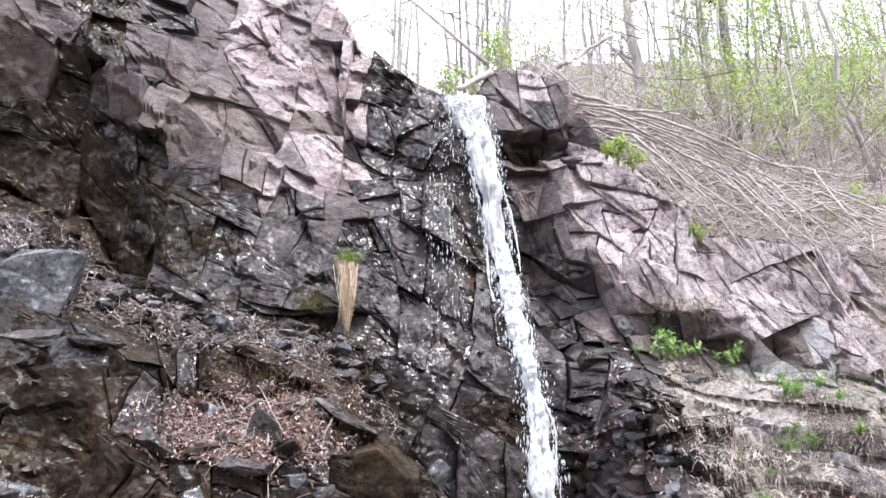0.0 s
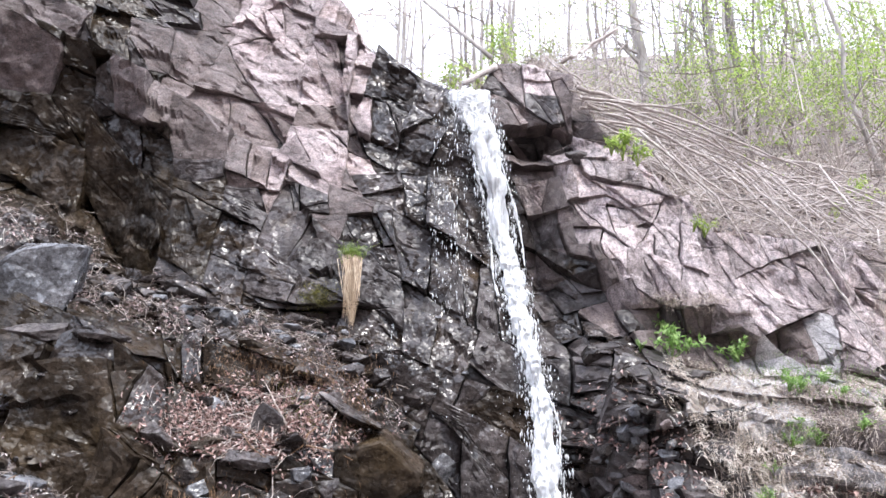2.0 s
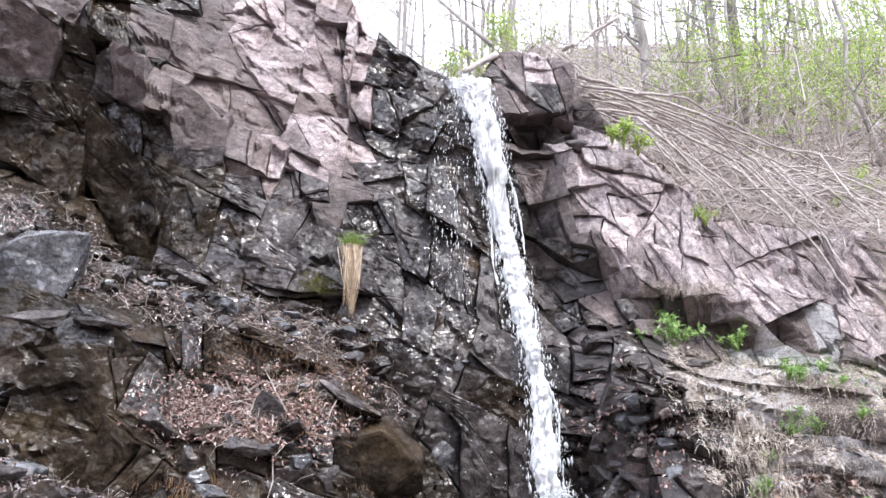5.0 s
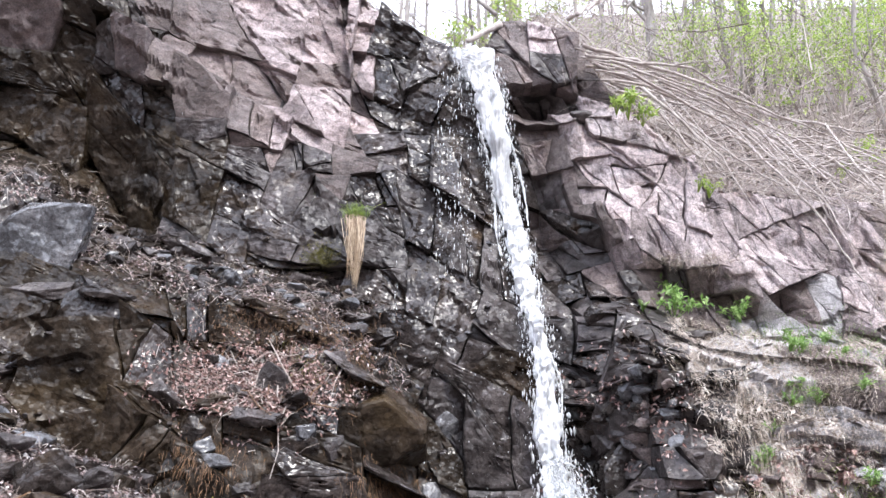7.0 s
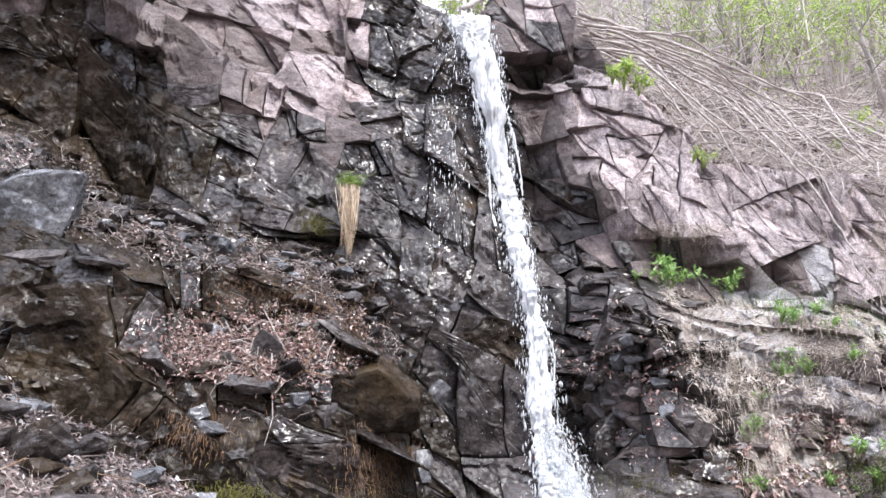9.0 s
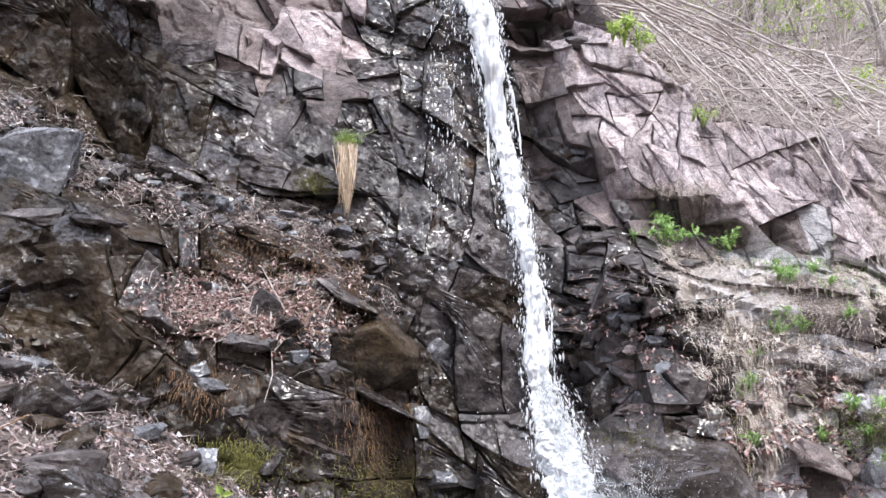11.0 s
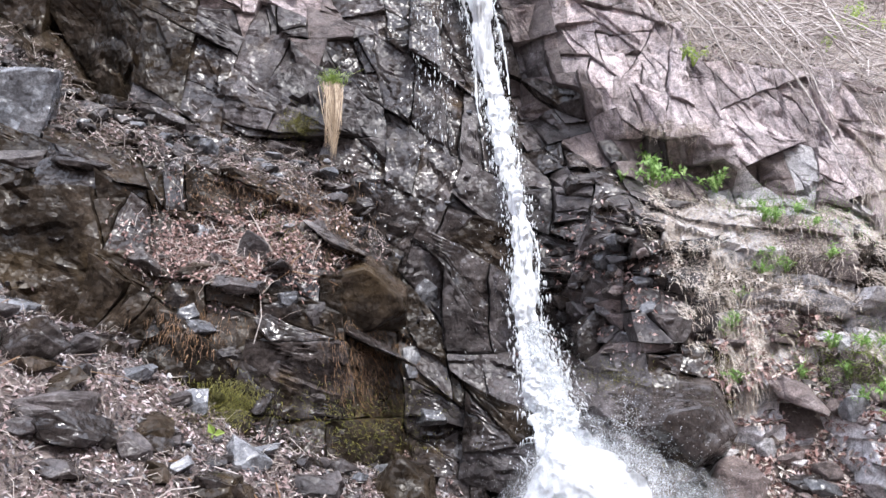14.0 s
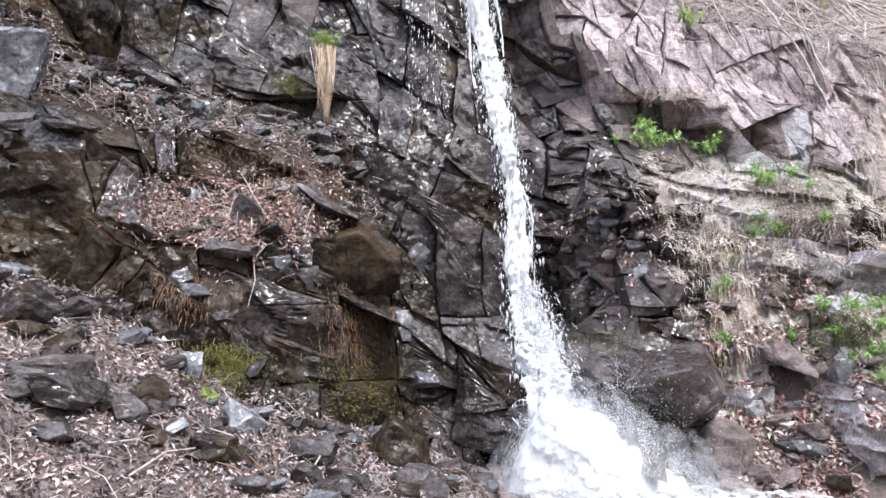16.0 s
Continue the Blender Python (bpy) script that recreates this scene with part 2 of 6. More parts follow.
RED_LITTER = leafy("red_dead_leaves", (0, (0.04, 0.02, 0.017)), (0.4, (0.16, 0.088, 0.076)), (0.75, (0.33, 0.21, 0.185)), (1, (0.6, 0.48, 0.45)), rough=0.35, through_light=0)
TAN = leafy("tan_grass", (0, (0.16, 0.1, 0.06)), (0.5, (0.38, 0.28, 0.18)), (1, (0.66, 0.54, 0.4)), through_light=0)
STRAW = leafy("dry_straw", (0, (0.26, 0.2, 0.155)), (0.5, (0.5, 0.43, 0.37)), (1, (0.72, 0.67, 0.6)), through_light=0)
RUSTY = leafy("rusty_roots", (0, (0.045, 0.023, 0.011)), (0.5, (0.13, 0.068, 0.03)), (1, (0.24, 0.135, 0.06)), through_light=0)
TWIG = leafy("grey_twig_bark", (0, (0.16, 0.13, 0.11)), (0.5, (0.32, 0.27, 0.24)), (1, (0.5, 0.45, 0.42)), rough=0.8, through_light=0)
LEAF = leafy("spring_leaf", (0, (0.19, 0.29, 0.06)), (0.5, (0.35, 0.48, 0.11)), (1, (0.55, 0.63, 0.22)), rough=0.5, through_light=0.5)
HERB = leafy("herb_leaf", (0, (0.14, 0.27, 0.07)), (0.5, (0.28, 0.45, 0.14)), (1, (0.45, 0.6, 0.26)), rough=0.45, through_light=0.5)
MOSS = leafy("moss", (0, (0.04, 0.04, 0.01)), (0.5, (0.13, 0.125, 0.026)), (1, (0.26, 0.24, 0.05)), through_light=0)
BARK = shader("bark", lambda nt: ramp(nt, noise_node(nt, 9, 6, 0.6, None, (1, 1, 0.25, 0, 0, 0)), (0.3, (0.2, 0.18, 0.165)), (0.55, (0.36, 0.335, 0.315)), (0.75, (0.5, 0.475, 0.45))), 0.9,
              ((lambda nt: noise_node(nt, 30, 5, 0.6, None, (1, 1, 0.2, 0, 0, 0)), 0.02),))
DARK_BARK = shader("dark_bark", lambda nt: ramp(nt, noise_node(nt, 9, 6, 0.6, None, (1, 1, 0.25, 0, 0, 0)), (0.3, (0.09, 0.078, 0.074)), (0.55, (0.17, 0.15, 0.145)), (0.75, (0.27, 0.245, 0.24))), 0.9,
                   ((lambda nt: noise_node(nt, 30, 5, 0.6, None, (1, 1, 0.2, 0, 0, 0)), 0.03),))
BRANCH = shader("weathered_branch", lambda nt: ramp(nt, noise_node(nt, 12, 6), (0.3, (0.24, 0.2, 0.18)), (0.55, (0.42, 0.375, 0.35)), (0.75, (0.58, 0.54, 0.51))), 0.8,
                ((lambda nt: noise_node(nt, 60, 4), 0.006),))


def watery(name, alpha_stops, scale):
    m = shader(name, lambda nt: ramp(nt, noise_node(nt, scale, 6, 0.6), (0.3, (0.76, 0.79, 0.82)), (0.5, (0.85, 0.87, 0.89))), 0.35, ((lambda nt: noise_node(nt, scale * 2, 5), 0.002),))
    nt = m.node_tree
    b, out = nt.nodes["Principled BSDF"], nt.nodes["Material Output"]
    clear = nt.nodes.new("ShaderNodeBsdfTransparent")
    glow = nt.nodes.new("ShaderNodeBsdfTranslucent")
    glow.inputs[0].default_value = (0.86, 0.88, 0.9, 1)
    milky = nt.nodes.new("ShaderNodeMixShader")
    milky.inputs[0].default_value = 0.4
    nt.links.new(b.outputs[0], milky.inputs[1])
    nt.links.new(glow.outputs[0], milky.inputs[2])
    mix = nt.nodes.new("ShaderNodeMixShader")
    nt.links.new(ramp(nt, noise_node(nt, scale, 6, 0.65, None, (1.6, 1, 0.5, 0, 0.15, 0)), *alpha_stops), mix.inputs[0])
    nt.links.new(clear.outputs[0], mix.inputs[1])
    nt.links.new(milky.outputs[0], mix.inputs[2])
    nt.links.new(mix.outputs[0], out.inputs[0])
    return m


FROTH = watery("white_water", ((0.12, 0.92), (0.24, 1.0)), 9)
FALLING = watery("falling_water", ((0.26, 0.75), (0.36, 1.0)), 11)
SPRAY = watery("water_drops", ((0.2, 0.4), (0.6, 0.85)), 9)
MIST = watery("fine_mist", ((0.38, 0.0), (0.75, 0.22)), 6)
FILM = watery("foamy_film", ((0.42, 0.05), (0.62, 0.85)), 5)
POOL = shader("muddy_water", lambda nt: ramp(nt, noise_node(nt, 3, 5), (0.3, (0.14, 0.095, 0.08)), (0.7, (0.24, 0.18, 0.16))), 0.08, ((lambda nt: noise_node(nt, 14, 4), 0.02),))


# ---- makers ----
rng = random.Random(7)


def raw(name, verts, faces, material, parent=None, label="", even=False):
    me = bpy.data.meshes.new(name)
    me.from_pydata(verts, [], faces)
    me.materials.append(material)
    if even:
        me.polygons.foreach_set("use_smooth", [True] * len(me.polygons))
    ob = new(name, me)
    ob.parent = parent
    return tagged(ob, label)


def steps(a, b, n):
    return [a + (b - a) * i / n for i in range(n + 1)]


def sheet(name, fn, us, vs, material, even=True):
    n = len(us)
    verts = [fn(u, v) for v in vs for u in us]
    faces = [(j * n + i, j * n + i + 1, (j + 1) * n + i + 1, (j + 1) * n + i) for j in range(len(vs) - 1) for i in range(n - 1)]
    return raw(name, verts, faces, material, even=even)


def tube(verts, faces, points, radii, sides=5):
    """Adds a tapered tube along points to verts and faces."""
    base, n = len(verts), len(points)
    for k, p in enumerate(points):
        p = Vector(p)
        way = (Vector(points[min(n - 1, k + 1)]) - Vector(points[max(0, k - 1)])).normalized()
        a = way.cross(Vector((0.3, 0.9, 0.2))).normalized()
        b = way.cross(a)
        for i in range(sides):
            w = math.tau * i / sides
            verts.append(tuple(p + (a * math.cos(w) + b * math.sin(w)) * radii[k]))
    for k in range(n - 1):
        for i in range(sides):
            j = (i + 1) % sides
            faces.append((base + k * sides + i, base + k * sides + j, base + (k + 1) * sides + j, base + (k + 1) * sides + i))
    faces.append(tuple(base + (n - 1) * sides + i for i in range(sides)))
    faces.append(tuple(base + sides - 1 - i for i in range(sides)))


def leaf(verts, faces, p, way, up, length, width):
    """Adds one folded leaf."""
    way, up = Vector(way).normalized(), Vector(up)
    side = way.cross(up)
    side = side.normalized() if side.length > 1e-4 else Vector((1, 0, 0))
    lift = side.cross(way)
    p = Vector(p)
    b = len(verts)
    mid = p + way * length * 0.5
    verts += [tuple(p), tuple(mid + side * width / 2 + lift * width * 0.25), tuple(p + way * length - lift * width * 0.3), tuple(mid - side * width / 2 + lift * width * 0.25)]
    faces += [(b, b + 1, b + 2), (b, b + 2, b + 3)]


def any_way(r=rng):
    return Vector((r.gauss(0, 1), r.gauss(0, 1), r.gauss(0, 1))).normalized()


def stone_mesh(r, sx, sy, sz, cuts=7, worn=0.0):
    """An angular broken stone: a block cut by random planes."""
    bm = bmesh.new()
    bmesh.ops.create_cube(bm, size=2)
    for _ in range(cuts):
        n = any_way(r)
        d = r.uniform(0.75, 1.05)
        g = bmesh.ops.bisect_plane(bm, geom=bm.verts[:] + bm.edges[:] + bm.faces[:], plane_co=n * d, plane_no=n, clear_outer=True)
        edges = [e for e in g["geom_cut"] if isinstance(e, bmesh.types.BMEdge)]
        if edges:
            bmesh.ops.contextual_create(bm, geom=edges)
    bmesh.ops.transform(bm, matrix=Matrix.Diagonal((sx / 2, sy / 2, sz / 2, 1)), verts=bm.verts)
    if worn:
        bmesh.ops.bevel(bm, geom=bm.edges[:], offset=worn, segments=2, profile=0.6, affect="EDGES")
        bmesh.ops.triangulate(bm, faces=bm.faces[:])
        long = [e for e in bm.edges if e.calc_length() > 0.12 * max(sx, sy, sz)]
        bmesh.ops.subdivide_edges(bm, edges=long, cuts=2, use_grid_fill=True)
        shift = Vector((r.uniform(0, 50), 0, 0))
        size = max(sx, sy, sz)
        for v in bm.verts:
            q = v.co * (3.2 / size) + shift
            v.co += v.co.normalized() * size * (0.05 * noise.noise(q) + 0.022 * noise.noise(q * 2.9) + 0.01 * noise.noise(q * 7.0))
    me = bpy.data.meshes.new("stone")
    bm.to_mesh(me)
    bm.free()
    return me


# ---- large structure ----
cliff_left = tagged(new("cliff_left"), "fractured wet brown rock wall beside the waterfall", "cliff", kind="structure")
cliff_right = tagged(new("cliff_right"), "dry pinkish grey rock wall beside the falling water", "cliff", kind="structure")
cliff_foot = tagged(new("cliff_foot"), "dark wet rock steps at the foot of the cliff", "cliff", kind="structure")
bank = tagged(new("bank"), "rock bank with straw under the dry wall", "bank", kind="structure")


# A sheet behind the blocks whose dark colour gives the cracks their shade.
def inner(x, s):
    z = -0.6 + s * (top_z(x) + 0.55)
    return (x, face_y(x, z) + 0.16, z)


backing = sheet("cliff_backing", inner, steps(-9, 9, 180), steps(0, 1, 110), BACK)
tagged(backing, "rock backing coloured dark to put shade in the cliff's cracks", "cliff", kind="structure")


def valley_z(x, y):
    """The ground, with unseen slopes added behind and beside to block low sky."""
    return ground_z(x, y) + 0.9 * max(0.0, -5 - y) + 0.5 * max(0.0, abs(x) - 14)


ground = sheet("ground", lambda x, y: (x, y, valley_z(x, y)), steps(-40, 40, 400), steps(-40, 7.9, 240), SOIL)
tagged(ground, "brown scree slope strewn with leaves and stones", "ground", kind="structure")


def hill_place(x, s):
    """The hillside behind the cliff's edge; its first row reaches down behind the rock."""
    if s < 0:
        return (x, face_y(x, top_z(x)) + 0.14, top_z(x) - 0.9)
    y = face_y(x, top_z(x)) + 0.16 + 70 * s ** 2.2
    return (x, y, hill_z(x, y) + 0.08 * noise.noise(Vector((x * 1.3, s * 40, 0))))


hill = sheet("hillside", hill_place, steps(-45, 45, 360), [-1] + steps(0, 1, 60), DUFF)
tagged(hill, "brown wooded hillside above the cliff", "hillside", kind="structure")


# ---- water ----
def fall_mid(z):
    return along(z, (0.15, 1.38), (0.86, 1.13), (1.33, 0.99), (1.74, 0.91), (2.54, 0.89), (3.03, 0.84), (3.58, 0.76), (4.07, 0.70), (4.52, 0.63), (5.14, 0.56), (5.95, 0.46), (6.39, 0.32), (6.65, 0.22), (6.83, 0.17))


def fall_y(z):
    return sum(face_y(fall_mid(z + d), z + d) for d in (-0.3, 0, 0.3)) / 3 - 0.24


def fall_wide(z):
    return along(z, (0.15, 0.9), (0.86, 0.62), (1.33, 0.38), (1.74, 0.24), (2.54, 0.19), (3.03, 0.17), (3.58, 0.19), (4.52, 0.25), (5.14, 0.31), (5.95, 0.32), (6.39, 0.45), (6.65, 0.56))


def stream(name, mid, wide, deep, z0, z1, rings, sides, rough, seed):
    verts, faces = [], []
    for k in range(rings + 1):
        z = z0 + (z1 - z0) * k / rings
        cx, cy, w = mid(z), fall_y(z), wide(z)
        for i in range(sides):
            a = math.tau * i / sides
            v = Vector((cx + math.cos(a) * w / 2, cy + math.sin(a) * deep, z))
            n = noise.noise(Vector((v.x * 10, v.y * 10 + seed, z * 2.0))) + 0.7 * noise.noise(Vector((v.x * 34, v.y * 34 + seed, z * 4))) + 0.3 * noise.noise(Vector((v.x * 80, v.y * 80 + seed, z * 9)))
            verts.append((v.x + math.cos(a) * n * rough * (0.5 + w), v.y + math.sin(a) * n * rough, z))
    for k in range(rings):
        for i in range(sides):
            j = (i + 1) % sides
            faces.append((k * sides + i, k * sides + j, (k + 1) * sides + j, (k + 1) * sides + i))
    faces += [tuple(range(sides)), tuple(range(rings * sides, (rings + 1) * sides))]
    return raw(name, verts, faces, FALLING, waterfall, even=True)


waterfall = tagged(new("waterfall"), "thin white waterfall running down the rock face", "waterfall")
stream("main_stream", fall_mid, lambda z: fall_wide(z) * 0.8, 0.06, 0.45, 6.66, 700, 64, 0.1, 0)
stream("side_stream", lambda z: fall_mid(z) + 0.17 + 0.05 * math.sin(z * 3), lambda z: 0.022, 0.014, 4.3, 6.35, 200, 8, 0.03, 5)
stream("side_stream", lambda z: fall_mid(z) - 0.15 + 0.04 * math.sin(z * 4 + 1), lambda z: 0.018, 0.012, 3.9, 5.7, 200, 8, 0.03, 9)
stream("side_stream", lambda z: fall_mid(z) + 0.10 + 0.05 * math.sin(z * 5 + 2), lambda z: 0.018, 0.012, 1.6, 3.6, 200, 8, 0.03, 13)


def drops(name, count, place, small, big, parent, label="", squash=2.0):
    verts, faces = [], []
    for _ in range(count):
        p = place()
        r = small + (big - small) * rng.random() ** 3
        b = len(verts)
        h = r * rng.uniform(1, squash)
        verts += [(p[0], p[1], p[2] + h), (p[0] + r, p[1], p[2]), (p[0], p[1] + r, p[2]), (p[0] - r, p[1], p[2]), (p[0], p[1] - r, p[2]), (p[0], p[1], p[2] - h)]
        faces += [(b, b + 1, b + 2), (b, b + 2, b + 3), (b, b + 3, b + 4), (b, b + 4, b + 1), (b + 5, b + 2, b + 1), (b + 5, b + 3, b + 2), (b + 5, b + 4, b + 3), (b + 5, b + 1, b + 4)]
    return tagged(raw(name, verts, faces, SPRAY, parent, even=True), label, kind="stuff")


def beside_fall():
    z = rng.uniform(1.0, 6.5)
    return (fall_mid(z) + rng.choice((-1, 1)) * (fall_wide(z) * 0.42 + abs(rng.gauss(0, 0.05))), fall_y(z) - rng.uniform(-0.05, 0.12), z)


def left_drip():
    z = rng.uniform(3.6, 6.3)
    x = rng.choice((-0.11, 0.0, 0.09, 0.2)) + rng.gauss(0, 0.03)
    return (x, face_y(x, z) - rng.uniform(0.15, 0.4), z)


def fine_spray():
    z = rng.uniform(0.3, 4.5)
    x = fall_mid(z) - abs(rng.gauss(0, 0.6))
    return (x, face_y(x, z) - rng.uniform(0.2, 0.6), z)


def splash_drop():
    a, r = rng.uniform(0, math.tau), abs(rng.gauss(0, 0.5))
    return (1.5 + r * math.cos(a) * 1.0, fall_y(0.4) - 0.3 + 0.5 * r * math.sin(a), 0.22 + abs(rng.gauss(0, 0.36)) + 0.4 * max(0, 0.8 - r))


def hollow_drip():
    x = rng.choice((-3.0, -2.73, -2.78, -0.55)) + rng.gauss(0, 0.012)
    z = rng.uniform(3.7, 5.6) if x < -2 else rng.uniform(3.2, 3.9)
    return (x, face_y(x, brow_z(x) + 0.2) - 0.1 if x < -2 else face_y(x, z) - 0.2, z)


drops("edge_spray", 2200, beside_fall, 0.002, 0.012, waterfall, squash=6)
drops("drip_spray", 480, left_drip, 0.002, 0.008, waterfall, squash=8)
drops("fine_spray", 700, fine_spray, 0.0015, 0.005, waterfall, squash=3)
drops("splash_spray", 14000, splash_drop, 0.0008, 0.0035, waterfall, squash=1.6)
drops("hollow_spray", 60, hollow_drip, 0.003, 0.007, waterfall, squash=6)


def splash(u, v):
    """A frothing heap, steep at the back and spreading in front."""
    a, r = u * math.tau, v
    x, y = 1.43 + r * math.cos(a) * 0.78, fall_y(0.6) - 0.12 + r * math.sin(a) * 0.5
    h = 0.8 * (1 - r ** 1.3) - 0.08
    n = noise.noise(Vector((x * 4, y * 4, r * 3))) + 0.6 * noise.noise(Vector((x * 11, y * 11, h * 7))) + 0.5 * noise.noise(Vector((x * 26, y * 26, h * 15)))
    return (x + n * 0.06 - 0.42 * (1 - r), y + n * 0.06, h + 0.22 + n * 0.07)


def splash_skin():
    p = splash(rng.random(), 0.25 + 0.75 * rng.random() ** 0.7)
    return (p[0] + rng.gauss(0, 0.03), p[1] - abs(rng.gauss(0, 0.05)), p[2] + rng.gauss(0.01, 0.04))


drops("splash_froth", 20000, splash_skin, 0.0015, 0.0055, waterfall, squash=1.7)


def clump(verts, faces, p, way, r, long):
    """A torn lump of white water, drawn out along its flight."""
    way = way.normalized()
    a = way.cross(Vector((0.3, 0.9, 0.2))).normalized()
    c = way.cross(a)
    b = len(verts)
    ring = [(a, c, -a, -c)[i] * r * rng.uniform(0.6, 1.3) for i in range(4)]
    verts += [tuple(p + way * r * long)] + [tuple(p + q) for q in ring] + [tuple(p - way * r * long * rng.uniform(0.5, 1.2))]
    for i in range(4):
        j = (i + 1) % 4
        faces += [(b, b + 1 + i, b + 1 + j), (b + 5, b + 1 + j, b + 1 + i)]


def thrown(count, small, big):
    """Water thrown out where the fall strikes the rock."""
    verts, faces = [], []
    for _ in range(count):
        z = 0.7 + 1.15 * rng.random() ** 1.5
        p = Vector((fall_mid(z) + 0.03 + rng.gauss(0, fall_wide(z) * 0.24), fall_y(z) - rng.uniform(0.0, 0.14), z))
        v = Vector((rng.gauss(0.4, 0.42), -rng.uniform(0.1, 1.2), rng.uniform(-1.4, 1.0)))
        t = 0.5 * rng.random() ** 1.3
        q = p + v * t + Vector((0, 0, -4.9 * t * t))
        if q.z > 0.2:
            clump(verts, faces, q, v + Vector((0, 0, -9.8 * t)), small + (big - small) * rng.random() ** 3, rng.uniform(2.5, 7))
    return verts, faces


for name, count, small, big in (("thrown_water", 5000, 0.002, 0.01), ("thrown_spray", 9000, 0.0008, 0.004)):
    cv, cf = thrown(count, small, big)
    tagged(raw(name, cv, cf, FROTH if big > 0.01 else SPRAY, waterfall, even=True), kind="stuff")
s = sheet("splash", splash, steps(0, 1, 160), steps(1, 0.0, 60), FROTH)
s.parent = waterfall
def mist(k):
    def place(u, v):
        a = u * math.tau
        x, y = 1.5 + v * math.cos(a) * (0.85 + 0.12 * k), fall_y(0.6) - 0.2 + v * math.sin(a) * (0.55 + 0.1 * k)
        h = (0.6 + 0.1 * k) * (1 - v ** 2)
        n = noise.noise(Vector((x * 3 + 7 * k, y * 3, h * 3))) + 0.5 * noise.noise(Vector((x * 9, y * 9 + k, h * 9)))
        return (x + 0.14 * n - 0.3 * (1 - v), y + 0.1 * n, h + 0.2 + 0.14 * n)
    return place


for k in range(3):
    m = sheet("mist", mist(k), steps(0, 1, 70), steps(1, 0, 26), MIST)
    m.parent = waterfall
foam = sheet("foam", lambda x, y: (x, y, 0.25 + 0.03 * noise.noise(Vector((x * 4, y * 4, 0))) + 0.03 * noise.noise(Vector((x * 11, y * 11, 2)))), steps(0.8, 3.0, 80), steps(5.3, 6.6, 60), FILM)
foam.parent = waterfall
def water_bed(u, v):
    """Along the brook's bed."""
    x = 0.6 + 10 * u
    y = along(x, (0.4, 6.3), (1.4, 6.1), (2.6, 5.92), (4.0, 5.85), (7.0, 5.4), (40, -2)) + v * 0.8
    return (x, y, 0.2 + 0.008 * noise.noise(Vector((x * 5, y * 5, 0))))


pool = sheet("water", water_bed, steps(0, 1, 200), steps(-1, 1, 30), POOL)
tagged(pool, "shallow muddy reddish brook below the falls", "water", kind="structure")


# ---- rock blocks ----
from mathutils.kdtree import KDTree


def steep(x, z):
    """How much the big wet blocks lean forward."""
    return (0.42 * max(smooth(1.2, 1.9, z), smooth(-1.9, -2.3, x)) if z < shelf_z(x) else 0.05) * calm(x, z) if x < fall_mid(z) else 0.0


GRAIN = {}
for sec, lean in (("left", -34), ("right", -58), ("foot", -22), ("bank", -18)):
    GRAIN[sec] = []
    for step, tilt, lift in ((0.42, 0.30, 0.05), (0.15, 0.42, 0.014)):
        r = random.Random(sec + str(step))
        c, s = math.cos(radians(lean)), math.sin(radians(lean))
        count = int(20 * 16 / step / step / 2.2)
        tree_of = KDTree(count)
        data = []
        for i in range(count):
            u, v = r.uniform(-10 / 1.7, 10 / 1.7), r.uniform(-6, 12)
            tree_of.insert((u, v, 0), i)
            flat = {"right": 0.8, "foot": 0.6, "left": 0.75}.get(sec, 0.85)
            data.append((u, v, r.gauss(0, tilt * 0.6) * flat, r.gauss(0.05, tilt) * flat, r.gauss(0, lift) * flat))
        tree_of.balance()
        GRAIN[sec].append((tree_of, data, c, s))


def broken(sec, x, z):
    """How far the broken surface stands back at (x, z): flat chips at two sizes."""
    y = 0.0
    for tree_of, data, c, s in GRAIN[sec]:
        u, v = (x * c + z * s) / 1.7, -x * s + z * c
        _, i, _ = tree_of.find((u, v, 0))
        a, b, p, q, lift = data[i]
        y += lift + p * (u - a) * 1.7 + q * (v - b)
    return max(-0.06, min(0.08, y))


def bent(x, z):
    """Joints are nowhere quite straight: a slow bend of the whole wall's pattern."""
    q = Vector((x * 0.8, z * 0.8, 7))
    return x + 0.15 * noise.noise(q), z + 0.15 * noise.noise(q + Vector((5, 2, 9)))


